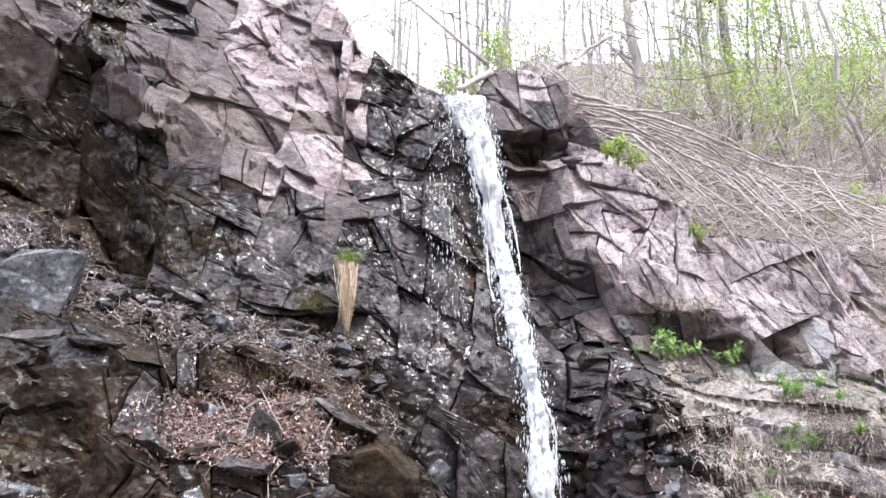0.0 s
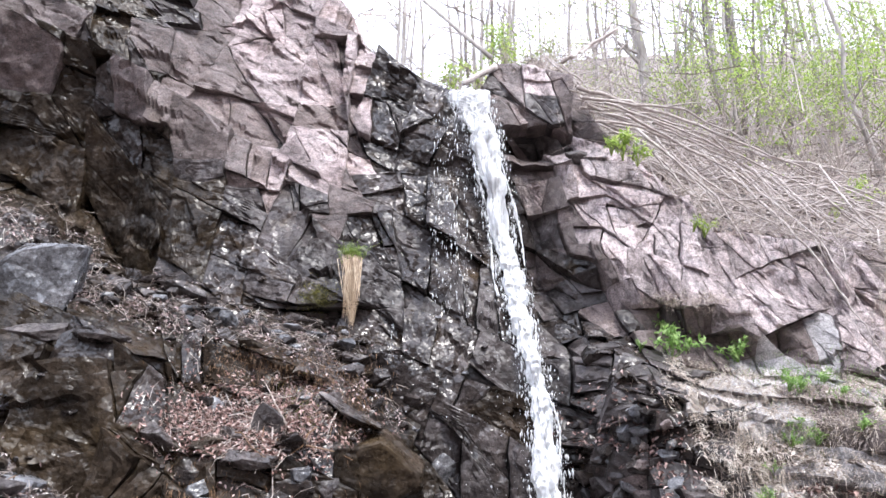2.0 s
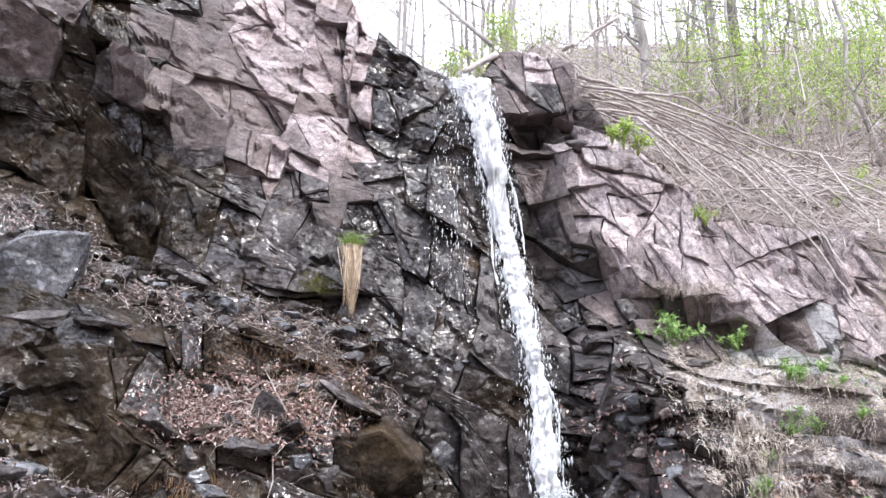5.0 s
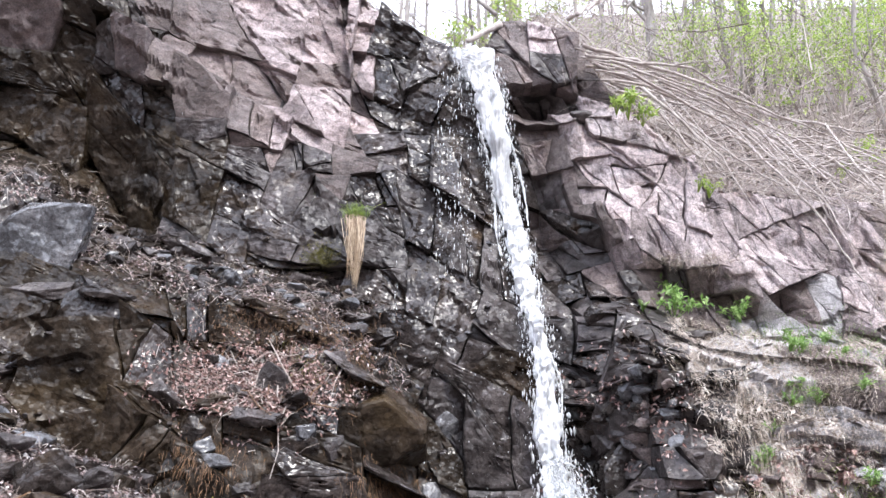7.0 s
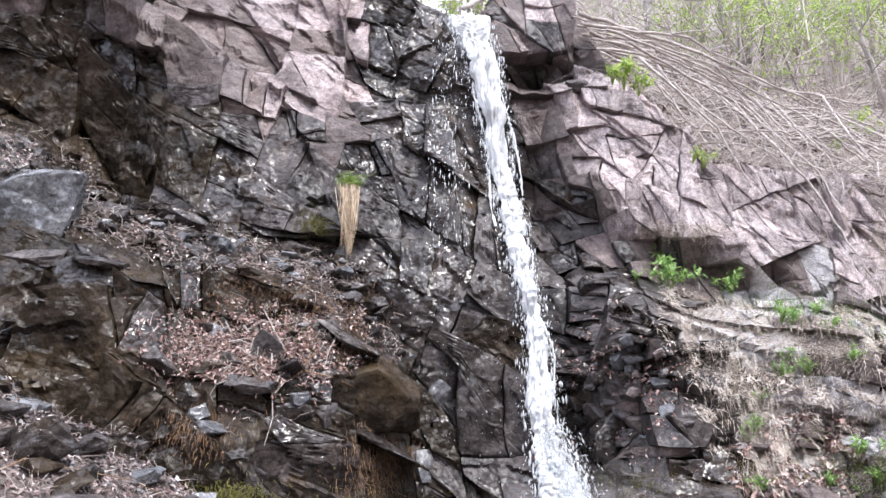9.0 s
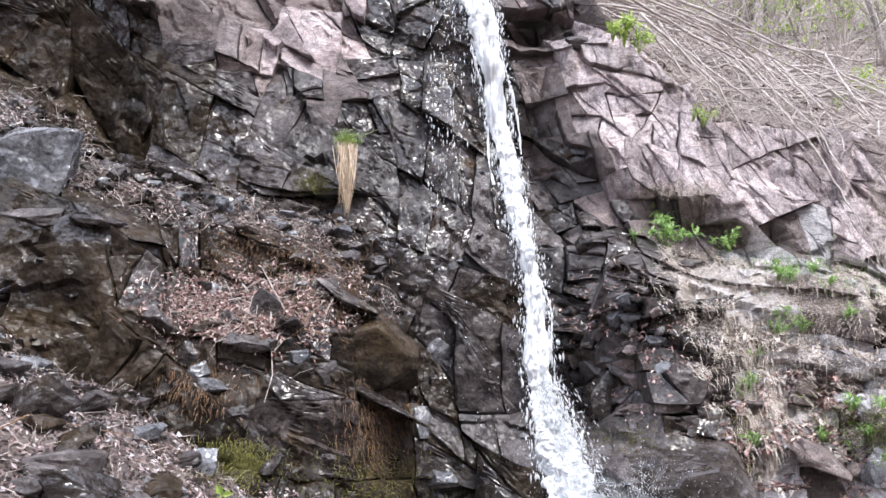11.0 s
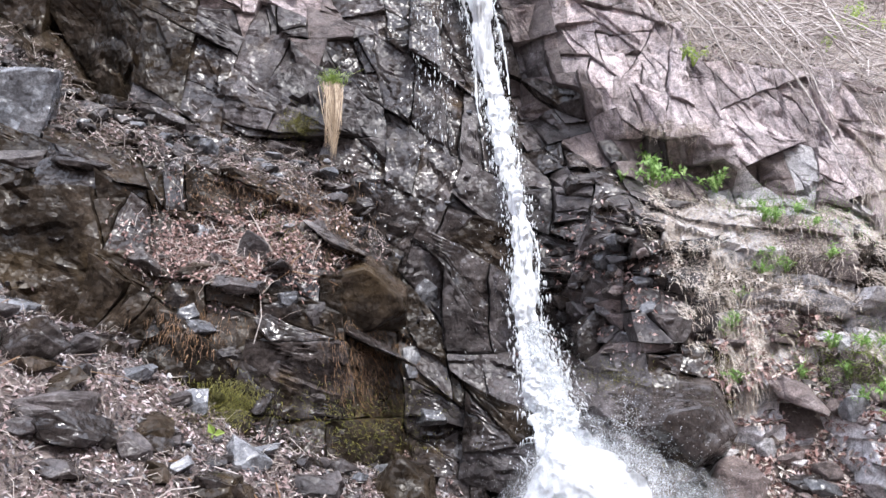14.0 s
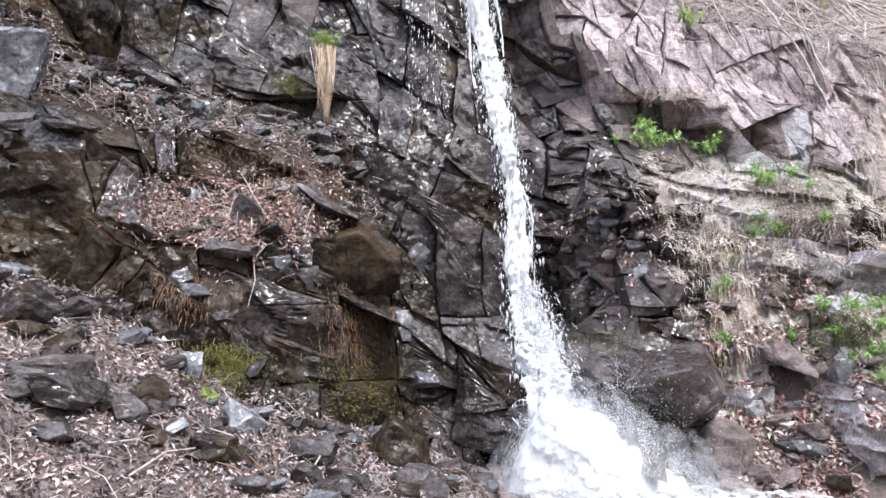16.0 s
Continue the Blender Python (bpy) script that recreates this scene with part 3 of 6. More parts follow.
def slab(name, poly, x, z, y0, gx, gz, material, parent, deep, sec, worn=0.006, rough=1.0):
    """A block of rock with its broken front in the plane y0 + gx dx + gz dz."""
    verts, faces, rim = [], [], []
    n = len(poly)
    size = max(math.hypot(a - x, b - z) for a, b in poly)
    m = max(2, min(12, round(size / 0.055)))

    def put(a, b, back):
        wob = Vector((a * 5, b * 5, 3))
        fine = wob * 3.4
        a2, b2 = bent(a, b)
        a2 = a2 + 0.022 * noise.noise(wob) + 0.007 * noise.noise(fine)
        b2 = b2 + 0.022 * noise.noise(wob + Vector((9, 4, 1))) + 0.007 * noise.noise(fine + Vector((4, 8, 2)))
        verts.append((a2, y0 + gx * (a - x) + gz * (b - z) + rough * broken(sec, a2, b2) + 0.008 * noise.noise(wob * 2.7) + back, b2))
        return len(verts) - 1

    centre = put(x, z, 0)
    rings = [[centre]]
    for k in range(1, m + 1):
        f = k / m if k < m else 1.0
        ring = []
        for (ax, az), (bx, bz) in zip(poly, poly[1:] + poly[:1]):
            for j in range(k):
                t = j / k
                ring.append(put(x + (ax + (bx - ax) * t - x) * f, z + (az + (bz - az) * t - z) * f, worn if k == m else 0))
        rings.append(ring)
    for k in range(1, m + 1):
        inn, out = rings[k - 1], rings[k]
        for e in range(n):
            for j in range(k):
                o0, o1 = out[e * k + j], out[(e * k + j + 1) % len(out)]
                i0 = inn[(e * (k - 1) + j) % len(inn)]
                faces.append((o0, o1, i0))
                if j < k - 1:
                    faces.append((o1, inn[(e * (k - 1) + j + 1) % len(inn)], i0))
    out = rings[-1]
    base = len(verts)
    cx, cz = bent(x, z)
    for i in out:
        vx, vy, vz = verts[i]
        verts.append((cx + (vx - cx) * 0.98, vy + deep, cz + (vz - cz) * 0.98))
    for i in range(len(out)):
        j = (i + 1) % len(out)
        faces.append((base + i, base + j, out[j], out[i]))
    return raw(name, verts, faces, material, parent)


def section(x, z):
    back, front = bank_z(x)
    if x < fall_mid(z) + (0.15 if z < 4 else 0.0):
        return "foot" if z < shelf_z(x) + 0.05 else "left"
    if x > 1.12 and z < back + 0.05:
        return "bank"
    return "right"


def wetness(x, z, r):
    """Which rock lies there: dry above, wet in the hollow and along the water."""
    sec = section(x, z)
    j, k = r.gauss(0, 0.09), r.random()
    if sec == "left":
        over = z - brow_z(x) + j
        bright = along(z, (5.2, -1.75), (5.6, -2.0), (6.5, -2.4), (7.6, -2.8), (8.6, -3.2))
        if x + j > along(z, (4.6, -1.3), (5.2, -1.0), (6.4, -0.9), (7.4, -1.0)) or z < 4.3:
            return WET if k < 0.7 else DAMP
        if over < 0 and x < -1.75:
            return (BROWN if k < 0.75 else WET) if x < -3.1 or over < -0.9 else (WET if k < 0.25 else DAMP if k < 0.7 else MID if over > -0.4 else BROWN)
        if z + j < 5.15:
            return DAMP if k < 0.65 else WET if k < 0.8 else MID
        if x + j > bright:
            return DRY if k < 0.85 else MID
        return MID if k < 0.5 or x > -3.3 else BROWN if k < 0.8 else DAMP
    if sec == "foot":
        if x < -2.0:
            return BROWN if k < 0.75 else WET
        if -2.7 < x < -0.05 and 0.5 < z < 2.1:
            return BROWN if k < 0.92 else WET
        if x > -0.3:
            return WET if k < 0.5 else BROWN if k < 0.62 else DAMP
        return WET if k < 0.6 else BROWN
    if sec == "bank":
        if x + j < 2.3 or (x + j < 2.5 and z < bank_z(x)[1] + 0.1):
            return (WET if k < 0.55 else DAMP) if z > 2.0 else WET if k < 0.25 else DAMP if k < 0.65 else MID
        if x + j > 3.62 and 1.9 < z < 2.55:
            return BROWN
        # Shadowed face under the pale top: its shade is put in as dull rock.
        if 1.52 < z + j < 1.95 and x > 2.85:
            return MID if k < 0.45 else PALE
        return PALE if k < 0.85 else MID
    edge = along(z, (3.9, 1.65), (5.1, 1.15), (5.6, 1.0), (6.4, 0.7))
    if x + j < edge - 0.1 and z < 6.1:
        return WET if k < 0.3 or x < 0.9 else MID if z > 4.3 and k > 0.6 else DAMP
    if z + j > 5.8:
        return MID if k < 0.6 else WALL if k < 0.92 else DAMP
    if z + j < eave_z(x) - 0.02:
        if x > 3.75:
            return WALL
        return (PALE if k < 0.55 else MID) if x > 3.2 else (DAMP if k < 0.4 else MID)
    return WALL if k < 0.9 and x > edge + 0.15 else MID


def calm(x, z):
    """How smooth the wall is there: the water-worn face by the falls, the hollow and the big blocks at the foot."""
    if x > fall_mid(z) + 0.15:
        return 0.55 * smooth(eave_z(x) - 0.05, eave_z(x) + 0.15, z)
    c = 0.8 * smooth(-1.35, -0.75, x) * smooth(6.4, 5.4, z) * smooth(0.6, 1.2, z)
    if z > shelf_z(x):
        c = max(c, 0.5)
        c = max(c, 0.85 * smooth(-1.3, -1.8, x) * smooth(brow_z(x) + 0.1, brow_z(x) - 0.3, z))
    else:
        c = max(c, 0.8 * smooth(-1.5, -2.2, x), 0.6 * smooth(2.1, 1.8, z) * smooth(0.2, -0.2, x))
    return c


HOLDERS = {"left": cliff_left, "right": cliff_right, "foot": cliff_foot, "bank": bank}
# two joint sets of each part of the cliff (degrees), and the usual size of its blocks along them
JOINTS = {"left": (-29, 82, 0.42, 0.30), "right": (-68, -6, 0.30, 0.17), "foot": (-24, 80, 0.42, 0.30), "bank": (-8, 78, 0.30, 0.19)}
CRACKS = []


def crack(*places):
    """A long joint in the rock through (x, z) places."""
    flat = [(2 * x - bent(x, z)[0], 2 * z - bent(x, z)[1]) for x, z in places]
    CRACKS.extend(zip(flat, flat[1:]))


crack((-4.43, 6.81), (-4.54, 6.5), (-4.53, 6.16))
crack((-4.58, 6.1), (-4.43, 6.04), (-4.2, 5.67), (-4.2, 5.35), (-4.12, 4.94))
crack((-4.23, 7.15), (-4.14, 6.96), (-3.83, 6.73))
crack((-4.38, 6.81), (-4.25, 6.72), (-3.9, 6.72))
crack((-4.48, 6.66), (-4.19, 6.56), (-3.93, 6.65))
crack((-3.85, 6.73), (-3.92, 6.6))
crack((-4.38, 6.81), (-4.23, 7.15))
crack((-3.88, 6.55), (-3.85, 6.14))
crack((-4.93, 7.34), (-4.68, 6.97), (-4.35, 6.78))
crack((-4.18, 7.4), (-3.77, 7.34), (-3.38, 7.41), (-3.09, 7.54), (-2.79, 7.79))
crack((-3.79, 7.29), (-3.71, 6.98), (-3.56, 6.74))
crack((-2.82, 7.73), (-2.8, 7.37), (-2.61, 7.01))
crack((-3.62, 6.72), (-3.45, 6.64), (-3.29, 6.66), (-3.01, 6.56), (-2.44, 6.51), (-1.94, 6.29), (-1.64, 5.93))
crack((-3.36, 6.62), (-3.41, 6.17), (-3.45, 6.02), (-3.41, 5.9))
crack((-4.17, 6.1), (-3.89, 6.15), (-3.46, 5.92), (-3.13, 5.88), (-2.84, 5.83), (-2.59, 5.81), (-2.21, 5.85), (-1.92, 5.81))
crack((-2.95, 6.36), (-2.91, 5.94))
crack((-2.63, 6.3), (-2.59, 5.81))
crack((-2.28, 6.34), (-2.12, 6.14), (-1.92, 5.83))
crack((-3.91, 5.99), (-3.69, 5.83), (-3.41, 5.63), (-3.13, 5.51), (-2.67, 5.47), (-2.47, 5.37), (-2.13, 5.23), (-1.88, 5.16))
crack((-2.64, 5.76), (-2.63, 5.47))
crack((-2.3, 5.79), (-2.27, 5.44))
crack((-2.01, 5.79), (-2.03, 5.39), (-2.1, 5.23))
crack((-3.54, 5.79), (-3.51, 5.33))
crack((-3.42, 5.4), (-2.99, 5.09), (-2.72, 4.98), (-2.4, 4.82), (-2.07, 4.65))
crack((-3, 5.17), (-2.78, 5.2), (-2.55, 5.26))
crack((-2.52, 5.26), (-2.45, 4.89))
crack((-2.48, 5.19), (-2.13, 5.19), (-2, 4.87))
crack((-1.94, 5.72), (-1.79, 5.25), (-1.73, 4.98))
crack((-2.27, 7.83), (-1.95, 7.57), (-1.68, 7.71), (-1.38, 7.72), (-1.08, 7.59))
crack((-2.24, 7.62), (-1.99, 7.3), (-1.73, 7.13))
crack((-1.77, 7.54), (-1.62, 7.15), (-1.4, 7.03))
crack((-1.44, 7.53), (-1.32, 6.89))
crack((-2.65, 7.51), (-2.4, 7.71), (-2.09, 7.49))
crack((-2.79, 8.01), (-2.46, 8.19), (-2.2, 7.9))
crack((-3.19, 7.91), (-3.12, 7.61), (-2.87, 7.65))
crack((-2.27, 8.45), (-2.17, 7.91))
crack((-2.77, 8.36), (-2.79, 8.01))
crack((-2.13, 6.74), (-1.92, 6.62), (-1.7, 6.51), (-1.44, 6.59), (-1.24, 6.75))
crack((-2.01, 6.89), (-1.57, 6.57))
crack((-1.32, 7.4), (-1.33, 6.99), (-1.2, 6.71), (-1.18, 6.34), (-0.97, 5.82))
crack((-1.14, 6.76), (-0.95, 6.68), (-0.66, 6.57))
crack((-0.92, 7.32), (-1.03, 6.86))
crack((-2.07, 6.28), (-1.73, 6.14), (-1.4, 6.13), (-1.13, 6.12))
crack((-1.47, 6.17), (-1.18, 5.89), (-0.97, 5.78), (-0.76, 5.65), (-0.56, 5.48))
crack((-0.95, 6.58), (-0.93, 6.18))
crack((-0.27, 6.3), (-0.1, 6.22), (0.11, 6.27))
crack((-0.86, 5.53), (-0.23, 5.53))
crack((-1.89, 5.82), (-1.78, 5.96), (-1.58, 5.6), (-1.42, 5.32))
crack((-1.42, 5.32), (-1.14, 5.31), (-0.94, 5.24))
crack((-1.67, 5.3), (-1.65, 5.03))
crack((-1.36, 5.33), (-1.33, 5.01))
crack((-1.79, 4.94), (-1.52, 4.98), (-1.24, 5.06))
crack((-1.72, 4.91), (-1.17, 4.91))
crack((-1.19, 5.59), (-1.08, 5.39))
crack((-0.94, 5.24), (-0.55, 5.32))
crack((-0.52, 5.44), (-0.47, 4.97))
crack((-0.86, 4.93), (-0.54, 4.93), (-0.22, 4.97))
crack((-0.8, 5.16), (-0.86, 4.93), (-0.71, 4.55))
crack((-1.17, 4.91), (-1.09, 4.62), (-0.99, 4.55))
crack((-1.47, 4.81), (-1.2, 4.54))
crack((-0.23, 5.57), (-0.21, 4.55))
crack((0.11, 5.41), (0.1, 4.57))
crack((-0.73, 6.53), (-0.58, 6.08), (-0.27, 6.3))
crack((0.96, 7.18), (0.97, 6.69), (1.02, 6.41), (1.13, 6.24))
crack((1.27, 7), (1.36, 6.54), (1.42, 6.17))
crack((0.63, 6.2), (1.06, 6.24), (1.42, 6.19))
crack((1.53, 6.51), (1.52, 6.03), (1.55, 5.63))
crack((0.78, 5.67), (1.17, 5.61))
crack((1.16, 5.39), (1.1, 5.18))
crack((0.59, 7.13), (0.76, 6.88), (1.03, 6.45))
crack((1.26, 5.57), (1.34, 5.28), (1.45, 5.17))
crack((1.48, 5.55), (1.48, 5.2), (1.43, 5.02), (1.53, 4.78), (1.69, 4.62), (1.61, 4.41), (1.7, 4.19), (1.78, 3.98), (1.91, 3.93), (2.14, 3.79), (2.34, 3.73))
crack((1.67, 5.58), (1.71, 5.34), (2.07, 5.24))
crack((1.78, 5.14), (1.78, 4.91), (1.81, 4.61), (1.9, 4.43), (2.13, 4.35))
crack((1.82, 4.98), (2.09, 4.94), (2.28, 4.97))
crack((1.89, 4.36), (1.84, 4.12), (1.94, 3.88))
crack((1.96, 4.18), (1.91, 4.02), (1.99, 3.87))
crack((2.13, 4.32), (2.11, 4.05), (2.19, 3.78))
crack((2.21, 4.46), (2.19, 4.18), (2.36, 3.98), (2.38, 3.75))
crack((2.44, 4.24), (2.38, 3.91), (2.42, 3.7))
crack((2.41, 4.24), (2.61, 4.1), (2.69, 3.9), (2.75, 3.77))
crack((2.55, 4.74), (2.44, 4.24))
crack((2.06, 4.46), (2.21, 4.67), (2.33, 4.89))
crack((2.26, 4.42), (2.45, 4.35))
crack((2.69, 4.52), (2.69, 4.03), (2.78, 3.77), (2.84, 3.55), (3.04, 3.4))
crack((2.21, 3.61), (2.35, 3.72), (2.73, 3.68))
crack((3.04, 3.43), (3.26, 3.45), (3.86, 3.69))
crack((2.94, 4.44), (2.94, 4.03), (2.83, 3.64))
crack((3, 4.03), (3.26, 4.16), (3.57, 4.28))
crack((3.55, 4.42), (3.59, 4.22), (3.69, 4.18))
crack((3.09, 3.4), (3.21, 3.22))
crack((3.29, 3.4), (3.34, 3.12))
crack((3.53, 3.45), (3.54, 3.09))
crack((3.85, 3.63), (3.73, 3.03))
crack((4.22, 4.34), (3.99, 3.75))
crack((3.09, 3.4), (3.08, 2.99))
crack((1.9, 3.74), (2.21, 3.73))
crack((1.76, 3.71), (1.75, 3.45))
crack((1.87, 3.45), (2.18, 3.48))
crack((1.59, 4.09), (1.78, 3.96))
crack((1.4, 3.74), (1.42, 3.47))
crack((1.6, 3.58), (1.77, 3.61))
crack((2.39, 3.7), (2.44, 3.5))
crack((2.6, 3.43), (2.87, 3.46))
crack((2.64, 3.65), (2.69, 3.46))
crack((1.27, 4.9), (1.34, 4.43), (1.54, 4.28))
crack((1.46, 4.65), (1.62, 4.48))
crack((1.34, 4.24), (1.64, 4.13))
crack((1.15, 4.44), (1.39, 4.17))
crack((-3.6, 3.8), (-3.27, 3.16))
crack((-4.27, 4.89), (-3.66, 4.04))
crack((-3.94, 4.79), (-3.58, 4.29))
crack((-3.3, 4.15), (-2.75, 3.53))
crack((-2.5, 3.24), (-2.36, 2.72))
crack((-2.38, 3.26), (-2.3, 2.77))
crack((-2.19, 3.29), (-2.08, 2.62))
crack((-2.32, 2.77), (-2.09, 2.78))
crack((-2.86, 3.18), (-2.77, 2.9), (-2.65, 2.37), (-2.42, 2.34), (-2.3, 2.4))
crack((-2.73, 2.8), (-2.44, 2.89))
crack((-2.78, 2.95), (-2.47, 2.96))
crack((-3.43, 2.88), (-3.17, 2.88), (-2.83, 2.9))
crack((-3.28, 2.64), (-3.17, 2.88))
crack((-2.37, 2.2), (-2.22, 2.03))
crack((-2.79, 2.2), (-2.65, 2.37))
crack((-2.35, 2.2), (-2.37, 2.07), (-2.52, 1.85))
crack((-3.24, 2.36), (-3.09, 2.41), (-2.84, 2.42), (-2.65, 2.37))
crack((-2.46, 2.96), (-2.28, 2.4))
crack((-2.57, 4.81), (-2.47, 4.49), (-2.38, 4.29), (-2.12, 4.16), (-1.8, 4.02), (-1.61, 3.89))
crack((-2.41, 4.71), (-2.26, 4.5))
crack((-1.88, 4.65), (-1.79, 4.44))
crack((-2.37, 3.83), (-2.07, 3.77), (-1.42, 3.73))
crack((-2.89, 4.21), (-2.37, 3.83))
crack((-3.01, 4.78), (-2.89, 4.21))
crack((-2.14, 3.22), (-1.7, 3.06), (-1.31, 3.02))
crack((-2.05, 2.78), (-1.71, 2.74))
crack((-1.67, 2.79), (-1.52, 2.53))
crack((-1.47, 3.08), (-1.25, 2.97))
crack((-2.15, 2.16), (-1.89, 2.12), (-1.53, 2.04), (-1.1, 2))
crack((-1.64, 4.72), (-1.38, 4.52), (-1.19, 4.36))
crack((-1.19, 4.39), (-1.14, 4.54), (-0.83, 4.51), (-0.52, 4.55), (-0.18, 4.44))
crack((-0.89, 4.37), (-0.63, 4.19), (-0.32, 3.99), (-0.02, 3.75), (0.27, 3.6))
crack((-0.18, 4.44), (-0.2, 3.99))
crack((-1.16, 4.84), (-1.03, 4.62))
crack((-0.79, 4.93), (-0.65, 4.63))
crack((-0.85, 3.75), (-0.38, 3.72), (-0.02, 3.63), (0.27, 3.53), (0.67, 3.35))
crack((0.16, 4.06), (0.21, 3.59))
crack((0.34, 4.01), (0.3, 3.6))
crack((0.52, 4.03), (0.56, 3.47))
crack((-1.77, 3.79), (-1.14, 3.72))
crack((-1.68, 3.56), (-1.17, 3.46), (-0.92, 3.2))
crack((-0.92, 3.2), (-0.59, 3.22), (-0.25, 3.07), (0.09, 3.04), (0.26, 3.1))
crack((-0.9, 3.12), (-0.71, 2.82), (-0.45, 2.62), (-0.34, 2.58))
crack((-0.69, 2.64), (-0.49, 2.5), (-0.18, 2.48))
crack((0.03, 3.04), (-0.13, 2.75), (-0.34, 2.58))
crack((0.26, 3.22), (0.09, 2.75))
crack((0.26, 3.1), (0.48, 2.92), (0.7, 2.87))
crack((-0.13, 2.64), (0.24, 2.37), (0.45, 2.11))
crack((0.31, 2.75), (0.48, 2.92))
crack((-0.33, 2.31), (-0.02, 2.01))
crack((-0.43, 2.35), (-0.13, 2.37))
crack((0.19, 2.64), (0.61, 2.37))
crack((1.07, 3.24), (1.23, 3.22))
crack((1.25, 3.22), (1.23, 2.85))
crack((1.59, 3.3), (1.5, 2.78))
crack((1.61, 2.96), (2.09, 3.14))
crack((1.76, 2.78), (1.92, 2.53), (2.58, 2.61))
crack((1.32, 2.83), (1.6, 2.81))
crack((1.13, 2.75), (1.42, 2.59))
crack((1.78, 2.53), (1.68, 2.11))
crack((-3.03, 1.98), (-2.83, 1.76), (-2.43, 1.68), (-2.3, 1.86), (-2.2, 2.04))
crack((-1.99, 2.04), (-1.77, 1.96), (-1.45, 1.87), (-1.14, 1.78))
crack((-1.81, 2), (-1.78, 1.64))
crack((-1.41, 1.82), (-1.26, 1.64), (-0.96, 1.64))
crack((-0.91, 1.92), (-0.71, 1.84), (-0.25, 1.62))
crack((-0.26, 2.25), (-0.24, 1.14))
crack((-0.71, 1.84), (-0.65, 1.41))
crack((-1.19, 1.06), (-0.85, 1.01), (-0.24, 0.98), (0.17, 0.93))
crack((-0.85, 1.01), (-0.82, 0.74))
crack((-0.24, 1.34), (0.17, 1.14))
crack((-0.24, 0.96), (-0.13, 0.54))
crack((0.17, 1.55), (0.59, 1.55))
crack((0.12, 1.97), (0.17, 1.55), (0.22, 1.14))
crack((-0.04, 1.34), (0.27, 1.09), (0.42, 0.85))
crack((0.28, 2.42), (0.55, 2.09), (0.59, 1.55))
crack((0.27, 0.69), (0.75, 0.77))
crack((0.43, 1.14), (0.75, 0.77))
crack((0.17, 2.31), (0.54, 1.76))
crack((1.74, 2.71), (1.89, 2.45), (1.99, 2.4))
crack((1.99, 2.42), (2.51, 2.5))
crack((1.75, 2.45), (1.72, 1.9), (2.16, 1.85))
crack((2.22, 2.36), (2.24, 2))
crack((2.8, 2.64), (2.51, 2.5))
crack((2.22, 1.85), (2.18, 1.56))
crack((2.53, 1.86), (2.52, 1.37))
crack((2.74, 1.91), (2.66, 1.37))
crack((2.82, 2.03), (2.96, 2.16), (3.17, 2.16))
crack((3.06, 2.16), (3.02, 2.01))
crack((3.17, 2.16), (3.44, 1.99), (3.78, 1.85))
crack((3.07, 1.56), (2.94, 1.32))
crack((3.24, 1.56), (3.23, 1.33))
crack((3.32, 1.61), (3.34, 1.38))
crack((2.72, 1.76), (3.16, 1.56), (3.47, 1.66))
crack((3.78, 2.62), (3.59, 2.08), (3.44, 1.99))
crack((1.52, 1.97), (1.7, 1.76), (1.29, 1.4))
crack((1.7, 1.56), (2.07, 1.56))
crack((1.85, 1.85), (2.07, 1.56))
crack((0.72, 5.98), (1.1, 5.88), (1.5, 5.86))


def clipped(poly, a, b):
    """The stretch of the way from a to b that lies in a convex polygon (anticlockwise)."""
    t0, t1 = 0.0, 1.0
    dx, dz = b[0] - a[0], b[1] - a[1]
    for (px, pz), (qx, qz) in zip(poly, poly[1:] + poly[:1]):
        nx, nz = -(qz - pz), qx - px
        da, dd = (a[0] - px) * nx + (a[1] - pz) * nz, dx * nx + dz * nz
        if abs(dd) < 1e-12:
            if da < 0:
                return 0.0
            continue
        t = -da / dd
        if dd > 0:
            t0 = max(t0, t)
        else:
            t1 = min(t1, t)
    return max(0.0, t1 - t0) * math.hypot(dx, dz)


def parted(poly, a, b):
    """The two sides of a convex polygon cut along the line through a and b, and the length of the cut."""
    dx, dz = b[0] - a[0], b[1] - a[1]
    sides, cut = ([], []), []
    for p, q in zip(poly, poly[1:] + poly[:1]):
        dp, dq = (p[0] - a[0]) * dz - (p[1] - a[1]) * dx, (q[0] - a[0]) * dz - (q[1] - a[1]) * dx
        sides[0 if dp <= 0 else 1].append(p)
        if dp * dq < 0:
            f = dp / (dp - dq)
            m = (p[0] + (q[0] - p[0]) * f, p[1] + (q[1] - p[1]) * f)
            sides[0].append(m)
            sides[1].append(m)
            cut.append(m)
    return sides, (math.dist(*cut) if len(cut) == 2 else 0.0)


def area(poly):
    return sum(p[0] * q[1] - q[0] * p[1] for p, q in zip(poly, poly[1:] + poly[:1])) / 2


def middle(poly):
    return sum(p[0] for p in poly) / len(poly), sum(p[1] for p in poly) / len(poly)


def extent(poly, way):
    c, s = math.cos(radians(way)), math.sin(radians(way))
    v = [p[0] * c + p[1] * s for p in poly]
    return max(v) - min(v)


